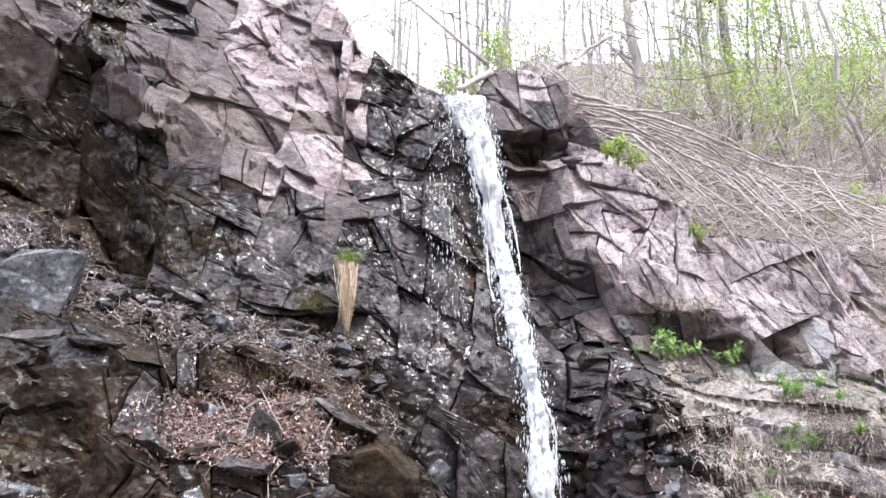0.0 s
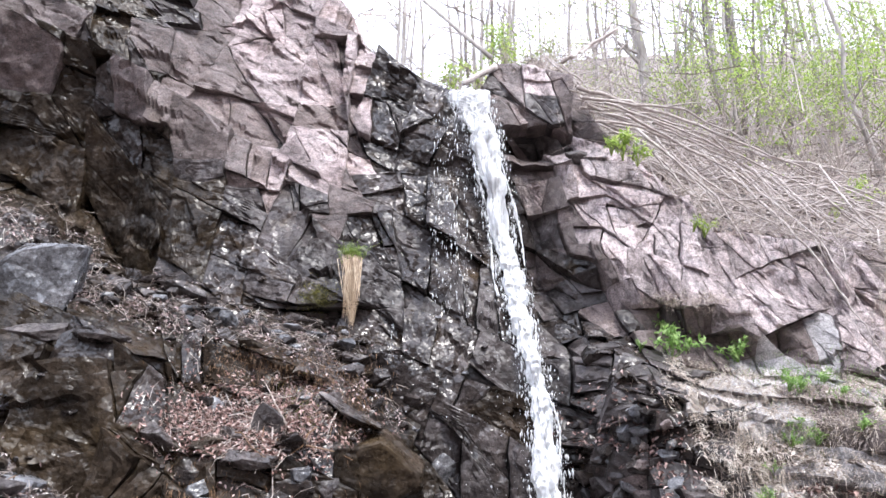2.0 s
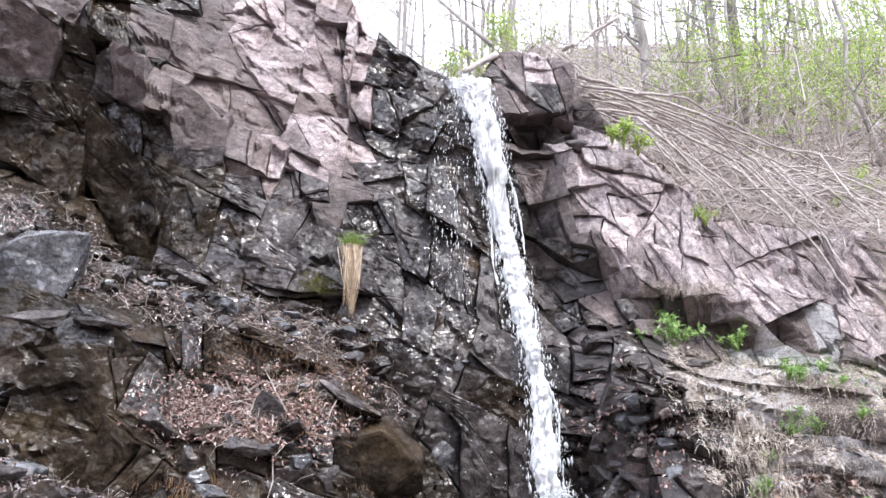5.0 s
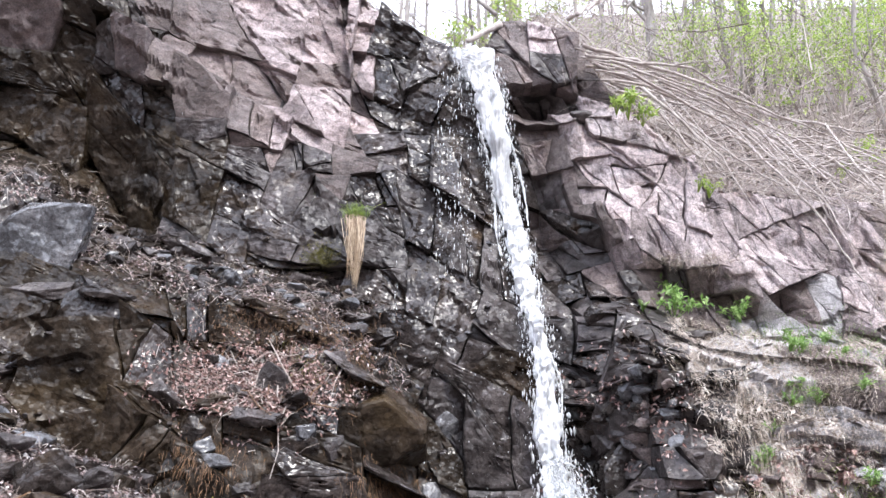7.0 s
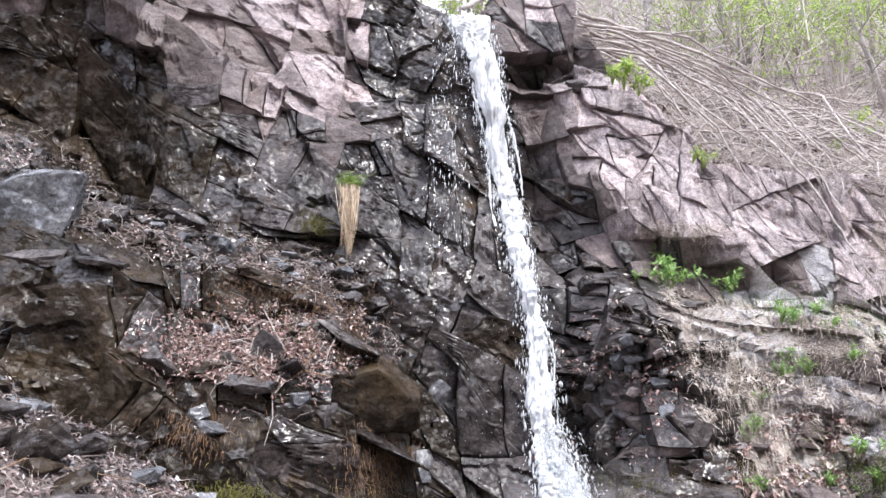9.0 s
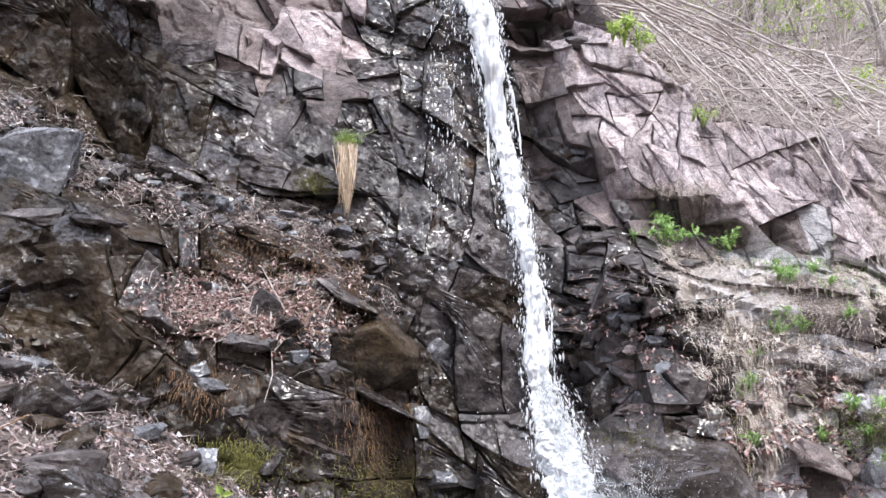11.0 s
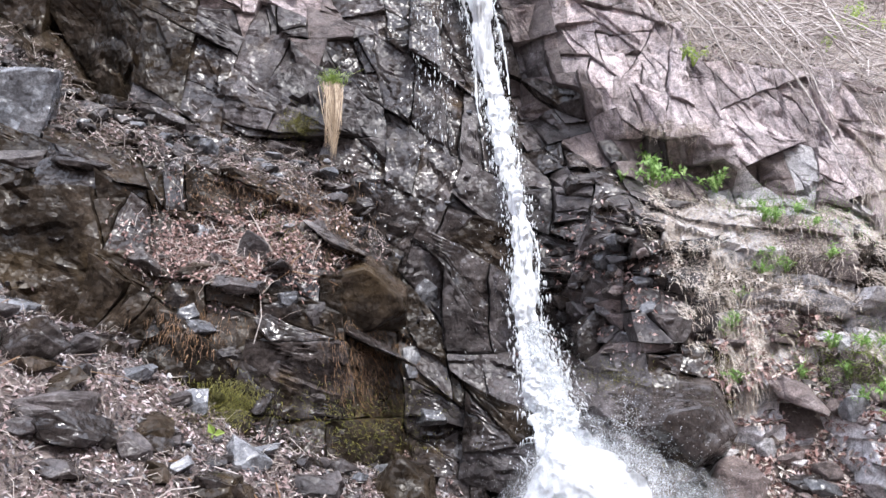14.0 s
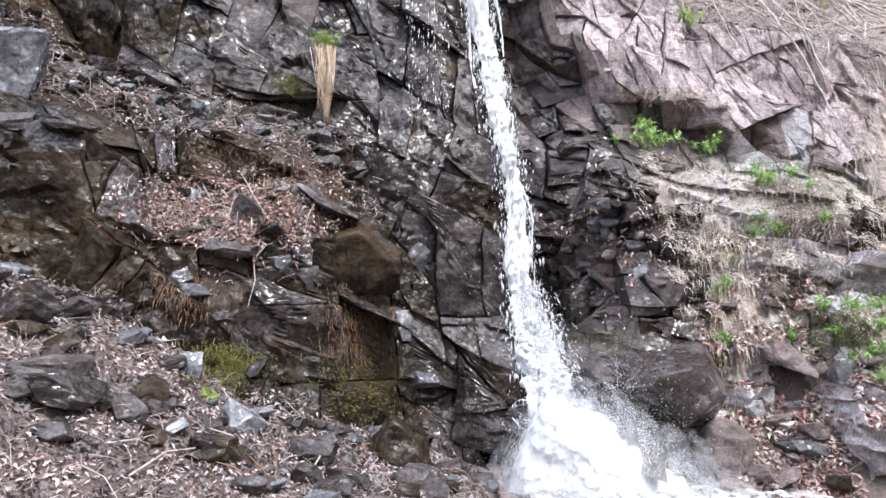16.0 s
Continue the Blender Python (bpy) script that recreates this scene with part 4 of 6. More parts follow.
def lie_of(poly):
    """The plane that follows the form of the cliff over a polygon: its middle, its depth there and two slopes."""
    cx, cz = middle(poly)
    pts = list(poly) + [((p[0] + q[0]) / 2, (p[1] + q[1]) / 2) for p, q in zip(poly, poly[1:] + poly[:1])] + [(cx, cz)]
    m = np.array([(1, x - cx, z - cz) for x, z in pts])
    y = np.array([face_y(*bent(x, z)) for x, z in pts])
    k, *_ = np.linalg.lstsq(m.T @ m + 1e-4 * np.eye(3), m.T @ y, rcond=None)
    return cx, cz, float(k[0]), max(-1.0, min(1.0, float(k[1]))), max(-0.6, min(1.5, float(k[2])))


def face_of(poly, lift, r):
    """How one face between long joints stands out of the wall and leans, and its rock."""
    fx, fz = middle(poly)
    cx, cz = bent(fx, fz)
    sec = section(cx, cz)
    k = (0.4 + 0.6 * (1 - calm(cx, cz))) * {"bank": 1.7, "right": 0.38}.get(sec, 1.0)
    lean = 0.06 if sec == "right" and cz > eave_z(cx) else -(0.95 if sec == "foot" else 0.6) * steep(cx, cz)
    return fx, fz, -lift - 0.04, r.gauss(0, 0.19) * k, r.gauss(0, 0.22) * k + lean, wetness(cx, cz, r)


def fracture(poly, lines, r, lift=0.0, face=None):
    """Breaks a piece of the wall along the long joints that cross it, then along the usual joint sets."""
    cx, cz = middle(poly)
    reach = max(math.dist(p, (cx, cz)) for p in poly)
    best, score = None, 0.0
    inner_lines = []
    for a, b in lines:
        seen_part = clipped(poly, a, b)
        if seen_part < 0.05:
            continue
        inner_lines.append((a, b))
        sides, chord = parted(poly, a, b)
        if chord < 0.02 or min(len(sides[0]), len(sides[1])) < 3 or min(area(sides[0]), area(sides[1])) < max(0.005, 0.06 * chord):
            continue
        if seen_part > 0.55 * chord or (reach > 0.6 and seen_part > 0.4 * chord):
            if seen_part * (0.3 + seen_part / chord) > score:
                best, score = sides, seen_part * (0.3 + seen_part / chord)
    if best is not None:
        step = {"bank": 0.11, "left": 0.06}.get(section(cx, cz), 0.045) * min(1.0, reach)
        for side in best:
            yield from fracture(side, inner_lines, r, max(-0.11, min(0.11, lift + r.gauss(0, step))))
        return
    sec = section(cx, cz)
    one, two, long, short = JOINTS[sec]
    big = 1.0 + (1.3 if cx < -1.5 else 0.6) * calm(cx, cz) + (1.5 if abs(cx) > 5.8 or cz > 9.6 else 0.0)
    wide, high = extent(poly, one) / long / big, extent(poly, one + 90) / short / big
    if face is None and max(wide, high) < 2.6:
        face = face_of(poly, lift, r)
    if max(wide, high) < r.uniform(1.15, 1.8):
        yield poly, face or face_of(poly, lift, r)
        return
    way = radians((two if wide > high else one) + r.gauss(0, 9))
    f = r.uniform(-0.16, 0.16)
    a = (cx + f * extent(poly, 0), cz + f * extent(poly, 90))
    best, _ = parted(poly, a, (a[0] + math.cos(way), a[1] + math.sin(way)))
    for side in best:
        if len(side) >= 3 and area(side) > 0.0012:
            loose_by = 2.2 if sec == "bank" else 1.0
            new_face = face and (*face[:2], face[2] + r.gauss(0, 0.012) * loose_by, face[3] + r.gauss(0, 0.05) * loose_by, face[4] + r.gauss(0, 0.07) * loose_by, face[5])
            yield from fracture(side, inner_lines, r, lift, new_face)


def on_joint(x, z):
    """Whether a long joint passes there."""
    for (ax, az), (bx, bz) in CRACKS:
        if min(ax, bx) - 0.03 < x < max(ax, bx) + 0.03 and min(az, bz) - 0.03 < z < max(az, bz) + 0.03:
            n = math.hypot(bx - ax, bz - az)
            if n and abs((x - ax) * (bz - az) - (z - az) * (bx - ax)) / n < 0.012:
                return True
    return False


def inset(poly, r):
    """The polygon with its sides moved in: open along the long joints, tight elsewhere."""
    cut = poly
    for p, q in zip(poly, poly[1:] + poly[:1]):
        n = math.dist(p, q)
        if n < 1e-5:
            continue
        gap = r.choice((0.002, 0.004, 0.007, 0.011)) if on_joint((p[0] + q[0]) / 2, (p[1] + q[1]) / 2) else r.choice((0.0005, 0.0005, 0.001, 0.003))
        ox, oz = -(q[1] - p[1]) / n * gap, (q[0] - p[0]) / n * gap
        sides, _ = parted(cut, (p[0] + ox, p[1] + oz), (q[0] + ox, q[1] + oz))
        cut = sides[0]
        if len(cut) < 3:
            return None
    tidy = [p for p, q in zip(cut, cut[1:] + cut[:1]) if math.dist(p, q) > 0.012]
    return tidy if len(tidy) >= 3 else None


r_break = random.Random(5)
EDGE = [(-7.21, 11.46), (-3.07, 9.85), (-1.59, 8.69), (-1.09, 7.70), (-0.64, 7.29), (-0.05, 6.93), (0.41, 6.75), (0.55, 7.24), (0.87, 7.33), (1.56, 6.89), (1.89, 5.98), (2.31, 5.43), (2.87, 4.60), (4.27, 4.46), (7.47, 3.76)]
crack(*EDGE)
# the wall in large pieces, laid out along the shelf, the brow, the eave and the fall
COLUMNS = ((-8.4, -8.4, (-0.5, 5.5, 8.0, 11.0, 12.0)), (-4.2, -4.2, (-0.5, 4.5, 6.9, 9.6, 12.0)), (1.32, -0.53, (-0.5, 2.8, 4.3, 6.9, 12.0)),
           (1.33, -0.52, (-0.5, 3.3, 4.9, 6.9, 12.0)), (4.0, 4.0, (-0.5, 2.4, 3.5, 4.4, 12.0)), (8.4, 8.4, (-0.5, 1.7, 3.0, 3.9, 12.0)))


def corner(low, high, z):
    return low + (high - low) * (z + 0.5) / 12.5, z


for (l0, h0, zs0), (l1, h1, zs1) in zip(COLUMNS, COLUMNS[1:]):
    if abs(l0 - l1) < 0.05:
        continue
    for k in range(4):
        piece = [corner(l0, h0, zs0[k]), corner(l1, h1, zs1[k]), corner(l1, h1, zs1[k + 1]), corner(l0, h0, zs0[k + 1])]
        for poly, (fx, fz, dy, tx, tz, stuff) in fracture(piece, CRACKS, r_break):
            bx, bz = bent(*middle(poly))
            if bz > top_z(bx) - 0.03:
                continue
            poly = inset(poly, r_break)
            if poly is None:
                continue
            sec = section(bx, bz)
            cx, cz, y, gx, gz = lie_of(poly)
            size = max(math.dist(p, (cx, cz)) for p in poly)
            dy += max(-0.07, min(0.07, tx * (cx - fx) + tz * (cz - fz)))
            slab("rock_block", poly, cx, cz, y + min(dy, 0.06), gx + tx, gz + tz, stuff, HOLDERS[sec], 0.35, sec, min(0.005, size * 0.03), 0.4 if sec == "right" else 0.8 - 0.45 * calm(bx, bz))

# everything that rocks, leaves and stones can lie on
from mathutils.bvhtree import BVHTree

bverts, bfaces = [], []
for holder in (cliff_left, cliff_right, cliff_foot, bank):
    for ob in holder.children:
        o = len(bverts)
        bverts += [tuple(v.co) for v in ob.data.vertices]
        bfaces += [tuple(o + i for i in p.vertices) for p in ob.data.polygons]
for ob in (ground, hill):
    o = len(bverts)
    bverts += [tuple(v.co) for v in ob.data.vertices]
    bfaces += [tuple(o + i for i in p.vertices) for p in ob.data.polygons]
lie = BVHTree.FromPolygons(bverts, bfaces)


def onto(x, z):
    """The rock met from the front at (x, z)."""
    p, n, _, _ = lie.ray_cast(Vector((x, 2.0, z)), Vector((0, 1, 0)))
    if p is None:
        return Vector((x, face_y(x, z), z)), Vector((0, -1, 0.2))
    return p, (n if n.y < 0 else -n)


def seen(x, y, z):
    """The rock met on the way from the foot of the valley to (x, y, z)."""
    eye = Vector((0, 0, 1.6))
    p, n, _, _ = lie.ray_cast(eye, (Vector((x, y, z)) - eye).normalized())
    if p is None:
        return Vector((x, y, z)), Vector((0, -1, 0.2))
    return p, (n if n.y < 0 else -n)


def under(x, y, z):
    """What lies below (x, y, z)."""
    p, n, _, _ = lie.ray_cast(Vector((x, y, z)), Vector((0, 0, -1)))
    if p is None:
        return None, None
    return p, (n if n.z > 0 else -n)


# ---- loose stones ----
STONES = [stone_mesh(random.Random(40 + i), 1, 1, 1, 13, 0.035) for i in range(14)]
TWINS = {}


def loose(name, p, wide, deep, high, turn, stuff, parent=None, spin=0.0):
    k = rng.randrange(len(STONES))
    if (k, stuff.name) not in TWINS:
        me = STONES[k].copy()
        me.materials.append(stuff)
        TWINS[(k, stuff.name)] = me
    ob = new(name, TWINS[(k, stuff.name)])
    ob.matrix_world = Matrix.Translation(p) @ Euler((rng.uniform(-0.3, 0.3), -radians(turn), spin)).to_matrix().to_4x4() @ Matrix.Diagonal((wide, deep, high, 1))
    ob.parent = parent
    return ob


def shard(x, z, wide, high, turn, stuff):
    p, n = seen(x, face_y(x, z) - 0.2, z)
    loose("stone", p + Vector((0, 0.05, -0.01)), wide * 1.1, max(0.16, wide * 0.6), high * 1.1, turn, stuff, HOLDERS[section(x, z)], rng.uniform(-0.3, 0.3))


def ground_stone(x, y, wide, high, turn, stuff):
    p, n = under(x, y, ground_z(x, y) + 0.6)
    if p:
        loose("stone", p + Vector((0, 0, high * 0.08)), wide * 1.1, wide * 0.75, high * 1.15, turn, stuff, ground, rng.uniform(-0.3, 0.3))


def boulder(x, z, wide, deep, high, turn, stuff, seed, cuts=8):
    """A large broken boulder set in the wall."""
    me = stone_mesh(random.Random(seed), wide * 1.12, deep, high * 1.12, cuts, 0.035)
    me.materials.append(stuff)
    ob = new("boulder", me)
    ob.matrix_world = Matrix.Translation(seen(x, face_y(x, z) - 0.2, z)[0] + Vector((0, 0.1, 0))) @ Euler((0.1, radians(turn), 0.15)).to_matrix().to_4x4()
    ob.parent = HOLDERS[section(x, z)]
    return ob


def wedge(x, z, wide, deep, high, stuff, planes):
    """A boulder split along given planes (normal, distance in half sizes)."""
    bm = bmesh.new()
    bmesh.ops.create_cube(bm, size=2)
    for n, d in planes:
        n = Vector(n).normalized()
        g = bmesh.ops.bisect_plane(bm, geom=bm.verts[:] + bm.edges[:] + bm.faces[:], plane_co=n * d, plane_no=n, clear_outer=True)
        bmesh.ops.contextual_create(bm, geom=[e for e in g["geom_cut"] if isinstance(e, bmesh.types.BMEdge)])
    bmesh.ops.transform(bm, matrix=Matrix.Diagonal((wide / 2, deep / 2, high / 2, 1)), verts=bm.verts)
    bmesh.ops.bevel(bm, geom=bm.edges[:], offset=0.05 * high, segments=2, profile=0.6, affect="EDGES")
    bmesh.ops.triangulate(bm, faces=bm.faces[:])
    bmesh.ops.subdivide_edges(bm, edges=bm.edges[:], cuts=3, use_grid_fill=True)
    for v in bm.verts:
        q = v.co * 3.0 + Vector((x, z, 0))
        v.co += v.co.normalized() * (0.035 * noise.noise(q) + 0.015 * noise.noise(q * 3.1))
    me = bpy.data.meshes.new("boulder")
    bm.to_mesh(me)
    bm.free()
    me.materials.append(stuff)
    ob = new("boulder", me)
    ob.location = seen(x, face_y(x, z) - 0.2, z)[0] + Vector((0, -0.02, 0))
    ob.parent = HOLDERS[section(x, z)]
    return ob


boulder(-3.65, 3.56, 0.71, 0.6, 0.82, 8, GREY, 17, 12)
boulder(1.52, 1.74, 0.37, 0.4, 0.43, 0, WET, 9, 7)
boulder(-2.73, 1.16, 0.42, 0.4, 0.2, 8, DAMP, 21, 7)
wedge(-0.60, 2.07, 0.82, 0.55, 0.68, BROWN, [((0.72, -0.25, 0.65), 0.62), ((-0.3, -0.45, 0.84), 0.7), ((0.1, -0.93, -0.3), 0.42), ((-0.75, -0.3, -0.6), 0.78), ((0.85, -0.45, 0.1), 0.85), ((-0.7, -0.6, -0.3), 0.9), ((0.5, -0.3, -0.8), 0.9)])
wedge(1.90, 1.03, 0.97, 0.85, 0.71, WET, [((-0.05, -0.4, 0.9), 0.62), ((-0.7, -0.45, 0.5), 0.75), ((0.25, -0.95, 0.05), 0.8), ((0.75, -0.45, 0.45), 0.85), ((-0.6, -0.6, -0.5), 0.8), ((0.6, -0.5, -0.6), 0.95)])
shard(-2.21, 3.52, 0.29, 0.20, -15, GREY)
shard(-2.23, 3.31, 0.23, 0.14, -30, DAMP)
shard(-2.68, 3.87, 0.56, 0.16, -25, WET)
shard(-3.29, 4.06, 0.40, 0.26, -10, WET)
shard(-3.34, 3.91, 0.44, 0.16, -20, DAMP)
shard(-1.49, 3.56, 0.52, 0.15, -12, WET)
shard(-1.11, 3.62, 0.35, 0.17, -10, WET)
shard(-3.26, 3.47, 0.22, 0.11, -0, DAMP)
shard(-2.92, 3.09, 0.47, 0.12, -4, WET)
shard(-3.44, 3.10, 0.58, 0.16, 10, DAMP)
shard(1.52, 5.59, 0.33, 0.13, -10, DAMP)
shard(0.57, 5.60, 0.20, 0.16, -20, WET)
shard(-1.45, 2.37, 0.31, 0.27, -42, DAMP)
shard(-1.96, 2.53, 0.17, 0.19, -10, GREY)
shard(-0.14, 1.46, 0.19, 0.27, -0, GREY)
shard(-0.02, 2.07, 0.28, 0.24, -45, GREY)
shard(1.39, 2.17, 0.26, 0.16, -20, DAMP)
shard(1.56, 2.38, 0.17, 0.20, -60, GREY)
shard(1.61, 2.24, 0.20, 0.12, -40, GREY)
shard(1.32, 2.31, 0.21, 0.16, -0, WET)
shard(1.48, 1.92, 0.37, 0.16, -10, DAMP)
shard(1.64, 2.07, 0.30, 0.10, -15, WET)
shard(1.28, 2.03, 0.27, 0.16, -0, WET)
shard(-0.95, 1.87, 0.19, 0.19, -0, DAMP)
shard(-1.17, 1.91, 0.28, 0.19, -10, WET)
shard(-0.84, 2.54, 0.56, 0.10, -30, WET)
shard(-0.52, 1.65, 0.84, 0.09, -26, WET)
shard(-1.58, 2.09, 0.42, 0.14, -10, WET)
shard(-1.99, 2.01, 0.24, 0.19, -0, WET)
shard(1.56, 3.21, 0.27, 0.10, -5, DAMP)
shard(2.31, 2.92, 0.45, 0.11, 5, DAMP)
shard(1.78, 2.61, 0.35, 0.10, -10, WET)
shard(1.40, 3.16, 0.22, 0.16, -0, WET)
ground_stone(-1.76, 5.97, 0.20, 0.23, -0, GREY)
ground_stone(-1.29, 5.19, 0.39, 0.16, -20, WET)
ground_stone(-0.82, 5.61, 0.36, 0.2, -10, DAMP)
ground_stone(-0.14, 6.23, 0.55, 0.41, -35, BROWN)
ground_stone(-0.02, 5.65, 0.38, 0.21, -10, DAMP)
ground_stone(0.88, 6.56, 0.39, 0.20, -0, DAMP)
ground_stone(2.18, 6.24, 0.41, 0.20, -10, WET)
ground_stone(2.41, 6.08, 0.22, 0.11, -0, MID)
ground_stone(2.45, 6.27, 0.49, 0.35, -38, MID)
ground_stone(2.70, 6.35, 0.17, 0.13, -0, PALE)
ground_stone(3.47, 6.39, 0.37, 0.16, -38, PALE)
ground_stone(3.27, 6.33, 0.16, 0.10, -30, MID)
ground_stone(3.37, 6.19, 0.23, 0.18, -10, GREY)
ground_stone(3.11, 6.22, 0.23, 0.15, -20, MID)
ground_stone(3.46, 6.27, 0.21, 0.14, -20, PALE)
ground_stone(-2.69, 5.27, 0.26, 0.47, -55, WET)
ground_stone(-2.25, 4.97, 0.48, 0.20, -12, WET)
ground_stone(-2.41, 4.97, 0.26, 0.09, -15, DAMP)
ground_stone(0.04, 7.18, 0.27, 0.15, -0, GREY)
ground_stone(-0.78, 7.46, 0.31, 0.14, -0, DAMP)
ground_stone(0.47, 6.32, 0.28, 0.16, -0, DAMP)
ground_stone(2.99, 6.33, 0.42, 0.15, -30, MID)
ground_stone(2.41, 6.45, 0.20, 0.10, -0, PALE)
ground_stone(2.38, 6.69, 0.10, 0.08, -0, GREY)
ground_stone(-2.06, 5.07, 0.2, 0.14, -20, WET)
ground_stone(-1.85, 5.12, 0.24, 0.16, -45, DAMP)
ground_stone(-2.17, 4.74, 0.26, 0.13, -5, WET)
ground_stone(-0.48, 5.42, 0.32, 0.16, -20, WET)
ground_stone(-1.07, 4.97, 0.26, 0.11, -0, DAMP)
ground_stone(2.93, 6.39, 0.34, 0.08, -35, MID)
ground_stone(3.32, 6.49, 0.24, 0.12, -20, PALE)
ground_stone(3.53, 6.16, 0.19, 0.16, -0, MID)
ground_stone(3.04, 6.17, 0.30, 0.11, -20, GREY)
ground_stone(-0.49, 7.94, 0.29, 0.12, -5, DAMP)
ground_stone(-2.44, 4.84, 0.24, 0.12, -0, DAMP)
for _ in range(260):
    x, y = rng.uniform(-4.6, 5.0), rng.uniform(5.0, 6.8)
    if 0.3 < x < 2.3:
        continue
    p, n = under(x, y, ground_z(x, y) + 0.5)
    if p:
        w = 0.06 + 0.2 * rng.random() ** 2
        loose("stone", p + Vector((0, 0, w * 0.1)), w * rng.uniform(1, 1.6), w, w * rng.uniform(0.4, 0.8), rng.uniform(-30, 30), rng.choice((DAMP, GREY, WET, BROWN)), ground, rng.uniform(0, 6))
for _ in range(300):
    x = rng.uniform(-4.4, -0.2)
    z = shelf_z(x) + rng.gauss(-0.15, 0.14) if rng.random() < 0.75 else rng.uniform(1.9, 2.7)
    p, n = onto(x, z)
    if n.z > 0.12:
        w = 0.05 + 0.17 * rng.random() ** 1.7
        loose("stone", p + Vector((0, 0.02, w * 0.1)), w * rng.uniform(1, 1.7), w, w * rng.uniform(0.4, 0.8), rng.uniform(-40, 20), rng.choice((DAMP, WET, WET, WET, BROWN, GREY)), cliff_foot, rng.uniform(0, 6))

for _ in range(420):
    x, z = rng.uniform(-4.2, 1.3), rng.uniform(1.3, 4.6)
    p, n = onto(x, z)
    if n.z > 0.35:
        w = 0.025 + 0.06 * rng.random() ** 2
        loose("stone", p + Vector((0, 0.01, w * 0.1)), w * rng.uniform(1, 1.8), w, w * rng.uniform(0.4, 0.8), rng.uniform(-40, 20), rng.choice((GREY, DAMP, WET, DAMP)), HOLDERS[section(x, z)], rng.uniform(0, 6))


for _ in range(48):
    x, z = rng.gauss(1.5, 0.2), rng.gauss(2.2, 0.22)
    p, n = seen(x, face_y(x, z) - 0.25, z)
    w = 0.05 + 0.13 * rng.random() ** 1.6
    loose("stone", p + Vector((0, 0.02, w * 0.05)), w * rng.uniform(1, 1.8), w, w * rng.uniform(0.5, 0.9), rng.uniform(-60, 30), rng.choice((GREY, MID, DAMP, WET)), bank, rng.uniform(0, 6))

gv, gf = [], []
for _ in range(4200):
    x, y = rng.uniform(-5, 5.4), rng.uniform(4.6, 7.0)
    if 0.4 < x < 2.4:
        continue
    p, n = under(x, y, ground_z(x, y) + 0.5)
    if p is None or p.z > ground_z(x, y) + 0.1:
        continue
    s = 0.008 + 0.022 * rng.random() ** 2
    k = len(gv)
    for d in ((1, 0, 0), (0, 1, 0), (-1, 0, 0), (0, -1, 0), (0, 0, 1), (0, 0, -1)):
        q = p + Vector(d) * s * rng.uniform(0.5, 1.5) + any_way() * s * 0.35
        gv.append(tuple(q + Vector((0, 0, s * 0.2))))
    gf += [(k, k + 1, k + 4), (k + 1, k + 2, k + 4), (k + 2, k + 3, k + 4), (k + 3, k, k + 4), (k + 1, k, k + 5), (k + 2, k + 1, k + 5), (k + 3, k + 2, k + 5), (k, k + 3, k + 5)]
tagged(raw("gravel", gv, gf, GRAVEL), "small angular grey rock fragments on the scree", "gravel", kind="stuff")

for _ in range(150):
    x, y = rng.uniform(2.2, 5.2), rng.uniform(5.6, 7.0)
    p, n = under(x, y, ground_z(x, y) + 0.7)
    if p:
        w = 0.05 + 0.17 * rng.random() ** 2
        loose("stone", p + Vector((0, 0, w * 0.1)), w * rng.uniform(1, 1.7), w, w * rng.uniform(0.4, 0.8), rng.uniform(-30, 30), rng.choice((MID, MID, PALE, DRY)), ground, rng.uniform(0, 6))

# ---- dead leaves and twigs ----
def litter(name, spots, label, count, make, lo, hi, material=None):
    verts, faces = [], []
    for _ in range(count):
        p, n = make()
        if p is None or n.z < 0.22:
            continue
        way = any_way()
        way = (way - n * way.dot(n) * 0.75).normalized()
        size = rng.uniform(lo, hi)
        leaf(verts, faces, p + n * rng.uniform(0.003, 0.03), way, n + any_way() * 0.5, size, size * rng.uniform(0.25, 0.6))
    return tagged(raw(name, verts, faces, material or LITTER), label, spots, kind="stuff")


def on_ground():
    x, y = rng.uniform(-5.2, 5.6), rng.uniform(3.9, 7.3)
    if 0.5 < x < 2.5 and y < 6.9:
        return None, None
    p, n = under(x, y, ground_z(x, y) + 0.7)
    return (p, n) if p and p.z < ground_z(x, y) + 0.16 else (None, None)


def on_shelf():
    x = rng.uniform(-4.9, -0.4)
    return onto(x, shelf_z(x) + rng.gauss(-0.2, 0.18))


def on_terrace():
    return onto(rng.gauss(-1.65, 0.42), rng.gauss(2.4, 0.22))


def on_bank():
    x = rng.uniform(2.1, 5.4)
    back, front = bank_z(x)
    p, n = onto(x, rng.uniform(front - 1.0, back))
    return (p, n) if n.z > 0.25 else (None, None)


def on_hill():
    x = rng.uniform(0.7, 9)
    y = face_y(x, top_z(x)) + 7 * rng.random() ** 1.3
    return Vector((x, y, hill_z(x, y))), Vector((0, -0.6, 0.8))


litter("dead_leaves", "leaf litter", "brown dead leaves lying on the scree slope", 95000, on_ground, 0.014, 0.058)
litter("dead_leaves", "leaf litter", "brown dead leaves on the long rock ledge", 7000, on_shelf, 0.018, 0.055)
litter("dead_leaves", "leaf litter", "reddish dead leaves heaped on the rock terrace", 6000, on_terrace, 0.018, 0.055, RED_LITTER)
def by_brook():
    x, y = rng.uniform(2.3, 4.8), rng.uniform(5.7, 6.9)
    p, n = under(x, y, ground_z(x, y) + 0.7)
    return (p, n) if p else (None, None)


